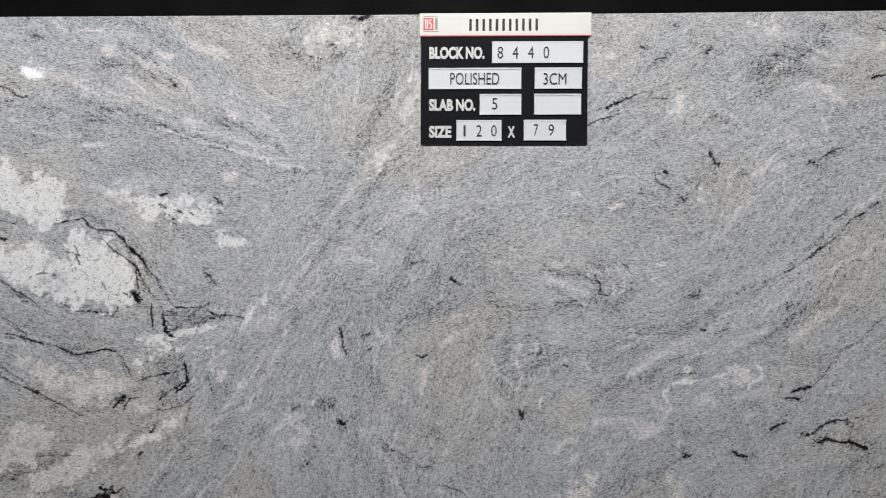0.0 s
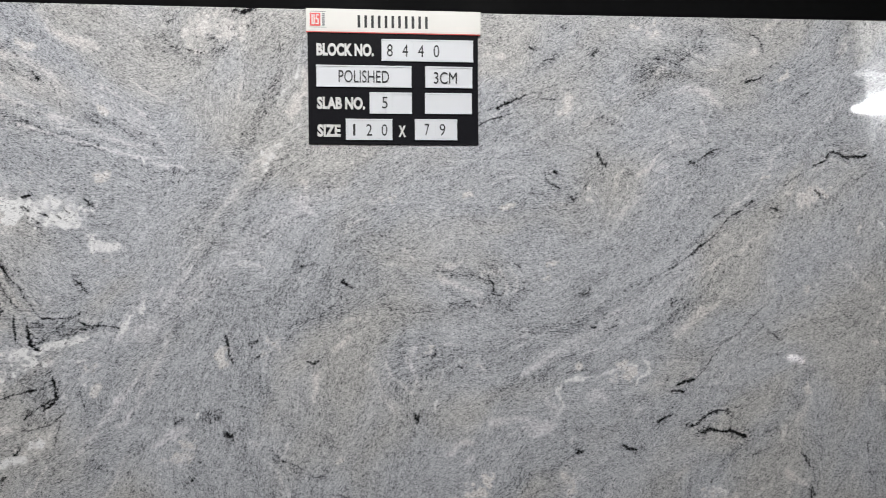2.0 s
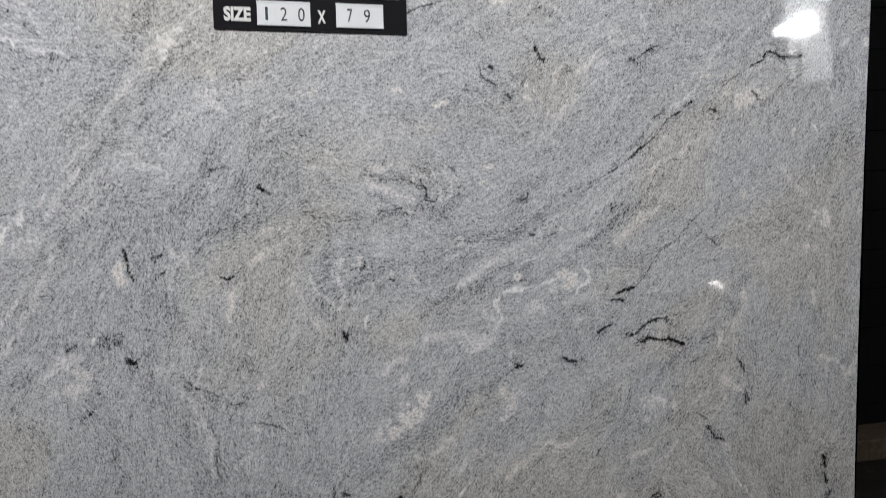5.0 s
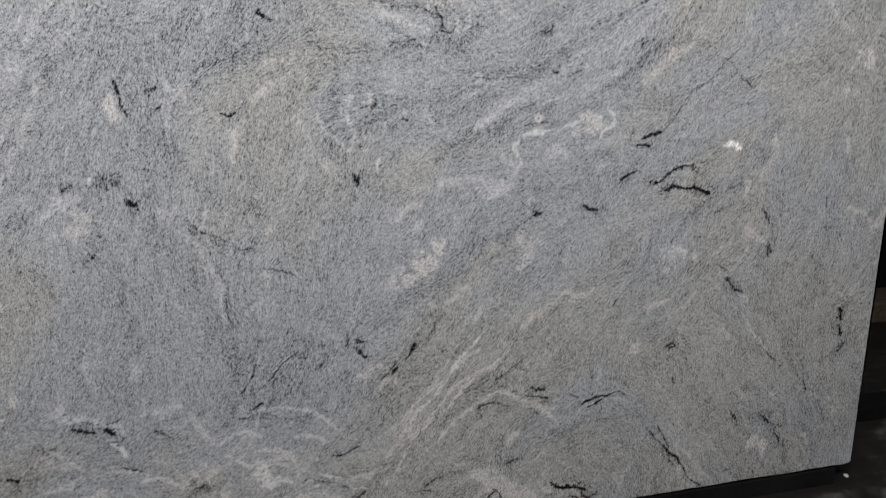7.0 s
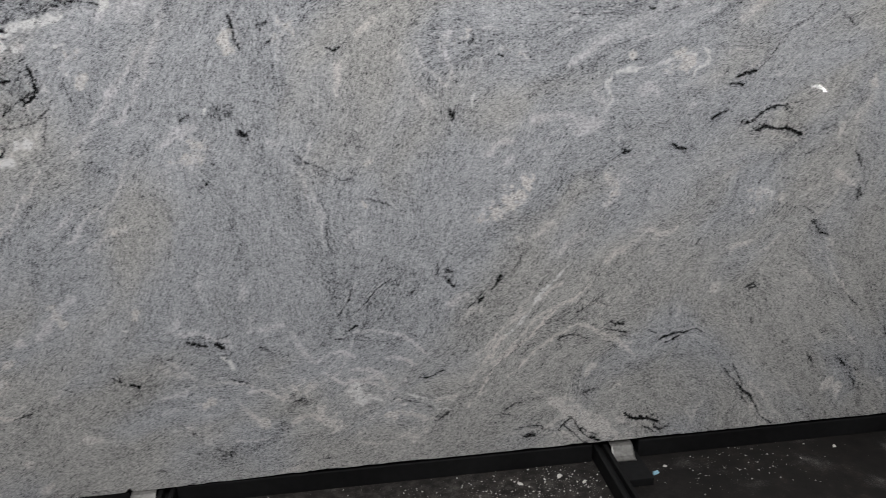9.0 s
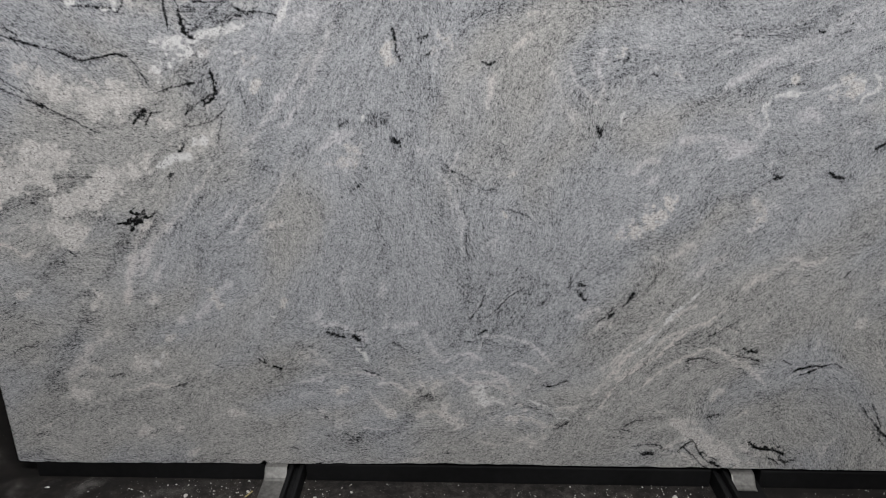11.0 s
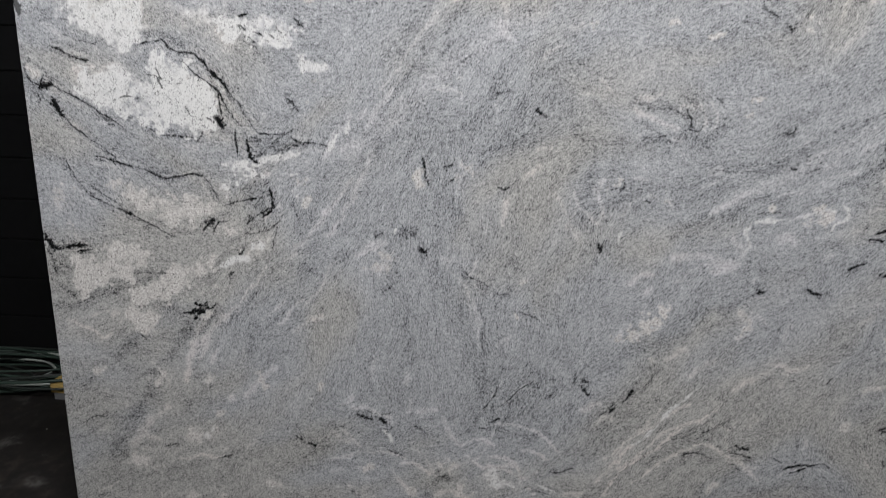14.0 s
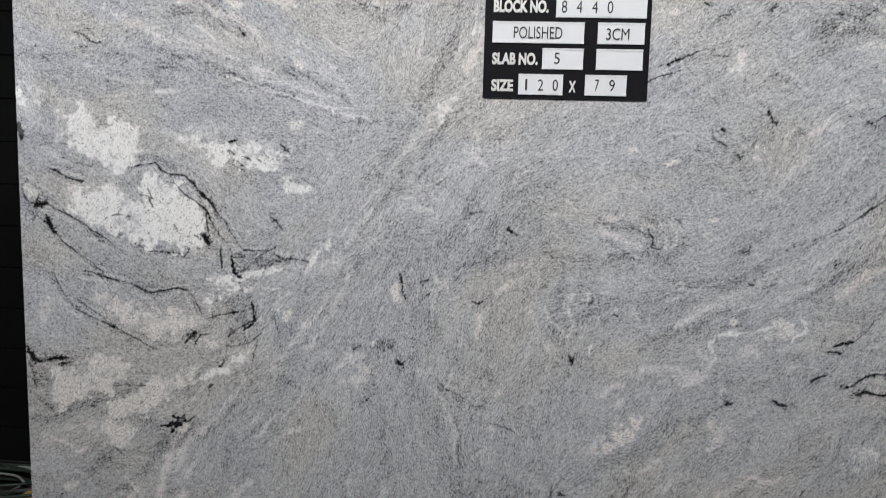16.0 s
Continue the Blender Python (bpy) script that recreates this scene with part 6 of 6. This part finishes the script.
for x, y, r in ((0.29, -0.115, 0.017), (0.27, -0.12, 0.007), (0.50, -0.07, 0.011), (0.67, -0.05, 0.010), (0.86, -0.075, 0.010),
                (1.87, -0.045, 0.012), (1.93, -0.08, 0.010), (1.75, -0.06, 0.009), (0.10, -0.045, 0.008), (3.07, 0.03, 0.012),
                (0.44, -0.09, 0.008), (2.18, -0.05, 0.008), (2.72, -0.04, 0.009), (0.96, -0.045, 0.007)):
    ob = part("stone_chip", shard(r, int(1000 * x + 7)), CHIP, None)
    ob.matrix_world = pose(x, y, 0, 0, 0, 360 * rng.random())
    tagged(ob, "pale broken stone chip on the black floor", "stone chip", "stone chips")
ob = part("plastic_scrap", shard(0.013, 5), CHIP_BLUE, None)
ob.matrix_world = pose(2.14, -0.075, 0, 0, 0, 30)
tagged(ob, "small light blue plastic scrap on the floor", "scrap")
for x, y, a in ((1.02, -0.10, 50), (1.09, -0.085, 40), (0.675, -0.06, 60)):
    ob = part("straw_splinter", box(-0.014, 0.014, -0.0015, 0.0015, 0, 0.003, 0.0006), CHIP_STRAW, None)
    ob.matrix_world = pose(x, y, 0, 0, 0, a)
    tagged(ob, "yellow straw splinter on the floor", "splinter", "splinters")
crumbs = bmesh.new()
for k in range(2700):
    cx = rng.choice([0.45, 0.55, 0.65, 0.95, 1.1, 1.45, 1.7, 1.82, 1.88, 1.9, 2.4])
    x, y = cx + 0.12 * rng.standard_normal(), -0.085 + 0.05 * rng.standard_normal()
    if k % 12 == 0:
        x, y = -0.9 + 4.8 * rng.random(), -0.35 + 1.4 * rng.random()
    r = 0.0005 + 0.0034 * rng.random() ** 6
    m = pose(x, y, r * 0.4, 0, 0, 360 * rng.random()) @ Matrix.Diagonal((1, 0.7, 0.5, 1))
    v = [crumbs.verts.new(m @ Vector(c)) for c in ((r, 0, -r), (0, r, -r), (-r, 0, -r), (0, -r, -r), (0, 0, r))]
    for i in range(4):
        crumbs.faces.new((v[i], v[(i + 1) % 4], v[4]))
    crumbs.faces.new(v[3::-1])
tagged(part("stone_crumbs", crumbs, CHIP, None), "scattered pale stone crumbs on the black floor", "stone crumbs", "", "stuff")

# ---- lamps of the hall ----
def facing(bm, place, target, roll=0):
    """Turns a shape, modelled flat with its face towards -z, to look from a place at a target."""
    bmesh.ops.transform(bm, matrix=look(place, target, roll), verts=bm.verts)
    return bm


def tripod(root, height):
    part("pole", cylinder(0, 0, 0.02, height, 0.012), STAND, root)
    for k in range(3):
        a = 2.1 * k + 0.4
        part("leg", tube([(0, 0, 0.35), (0.2 * math.cos(a), 0.2 * math.sin(a), 0.2), (0.42 * math.cos(a), 0.42 * math.sin(a), 0.012)], 0.009), STAND, root)


def oval(rx, ry, rz):
    bm = bmesh.new()
    bmesh.ops.create_uvsphere(bm, u_segments=24, v_segments=12, radius=1)
    for v in bm.verts:
        v.co = Vector((v.co.x * rx * (1 - 0.25 * v.co.x), v.co.y * ry * (1 + 0.45 * v.co.x), v.co.z * rz))
    for f in bm.faces:
        f.smooth = True
    return bm


def studio_lamp(x, y, z, target, lit):
    """A studio lamp on a tripod: a bright head, if lit, before a tall narrow strip that emits its own glow."""
    root = empty("studio_lamp", x, y, 0)
    tagged(root, "studio lamp on a black tripod beside the slab", "studio lamp", "studio lamps")
    aim = (target[0] - x, target[1] - y, target[2])
    tripod(root, z - 0.08)
    part("housing", facing(box(-0.14, 0.10, -0.07, 0.07, 0.05, 0.22, 0.03), (0, 0, z), aim), STAND, root)
    if lit:
        part("bulb", facing(oval(0.085, 0.038, 0.025), (0, 0, z), aim, 10), BULB, root, "glowing flash head")
        part("tube", facing(tube([(-0.10, 0.135, 0), (0.0, 0.115, 0), (0.105, 0.085, 0)], 0.006), (0, 0, z), aim), BULB_DIM, root)
    part("diffuser", facing(box(-0.05, 0.10, -0.24, 0.52, 0.045, 0.055, 0.004), (0, 0, z), aim, 7), GLOW_STRIP if lit else GLOW_STRIP_DIM, root, "white cloth strip with lamp light put in as emission")
    return root


studio_lamp(3.567, -0.895, 2.023, (2.87, 0, 1.846), True)
# no bulb here: only the strip's own emission makes the soft glare
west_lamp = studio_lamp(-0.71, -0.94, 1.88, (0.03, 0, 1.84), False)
# unseen flap and arm, added to block the tube lamp's reflection in the slab
part("reflection_blocker", box(0.13, 0.315, -0.02, -0.012, 1.98, 2.32, 0.002), STAND, west_lamp, "added black flap that blocks the tube lamp's reflection")
part("blocker_arm", box(0.06, 0.135, -0.022, -0.010, 2.0, 2.03, 0.002), STAND, west_lamp)

ring = empty("ring_lamp", 3.414, -1.235, 0)
tagged(ring, "small ring lamp on a black tripod", "ring lamp")
tripod(ring, 0.82)
part("ring_body", facing(tube([(0.028 * math.cos(a), 0.028 * math.sin(a), 0.02) for a in np.linspace(0, 2 * math.pi, 17)], 0.01), (0, 0, 0.881), (-0.85, 1.235, 1.09)), STAND, ring)
part("tube", facing(tube([(0.027 * math.cos(radians(a)), 0.027 * math.sin(radians(a)), 0) for a in range(-15, 151, 15)], 0.003), (0, 0, 0.881), (-0.85, 1.235, 1.09)), RING, ring, "glowing ring tube")

tube_lamp = empty("tube_lamp", -4.8, -8.0, 3.75)
tagged(tube_lamp, "short bright tube lamp hung far off in the hall", "tube lamp")
part("rod", cylinder(0, 0, 0.06, CEILING - 3.75, 0.006, sides=8), STAND, tube_lamp)
part("housing", box(-0.05, 0.05, -0.19, 0.19, 0.035, 0.07, 0.006), STAND, tube_lamp)
part("tube", tube([(0, -0.17, 0), (0, 0, 0), (0, 0.17, 0)], 0.035, 12), RING, tube_lamp, "glowing white tube")

# housings made up for the two added hall lights, both out of view
for x, y, z, half in ((1.4, -2.1, 3.3, 1.05), (1.4, -6.0, CEILING - 0.12, 1.2)):
    lum = empty("luminaire", x, y, z)
    tagged(lum, "added unseen luminaire, long and slim, hung from the hall ceiling", "luminaire", "luminaires")
    part("housing", box(-half - 0.03, half + 0.03, -0.17, 0.17, 0.02, 0.08, 0.01), HALL_CEILING, lum)
    if z < 3.5:
        for k in (-0.8, 0.8):
            part("cord", cylinder(k, 0, 0.07, CEILING - z, 0.004, sides=8), STAND, lum)
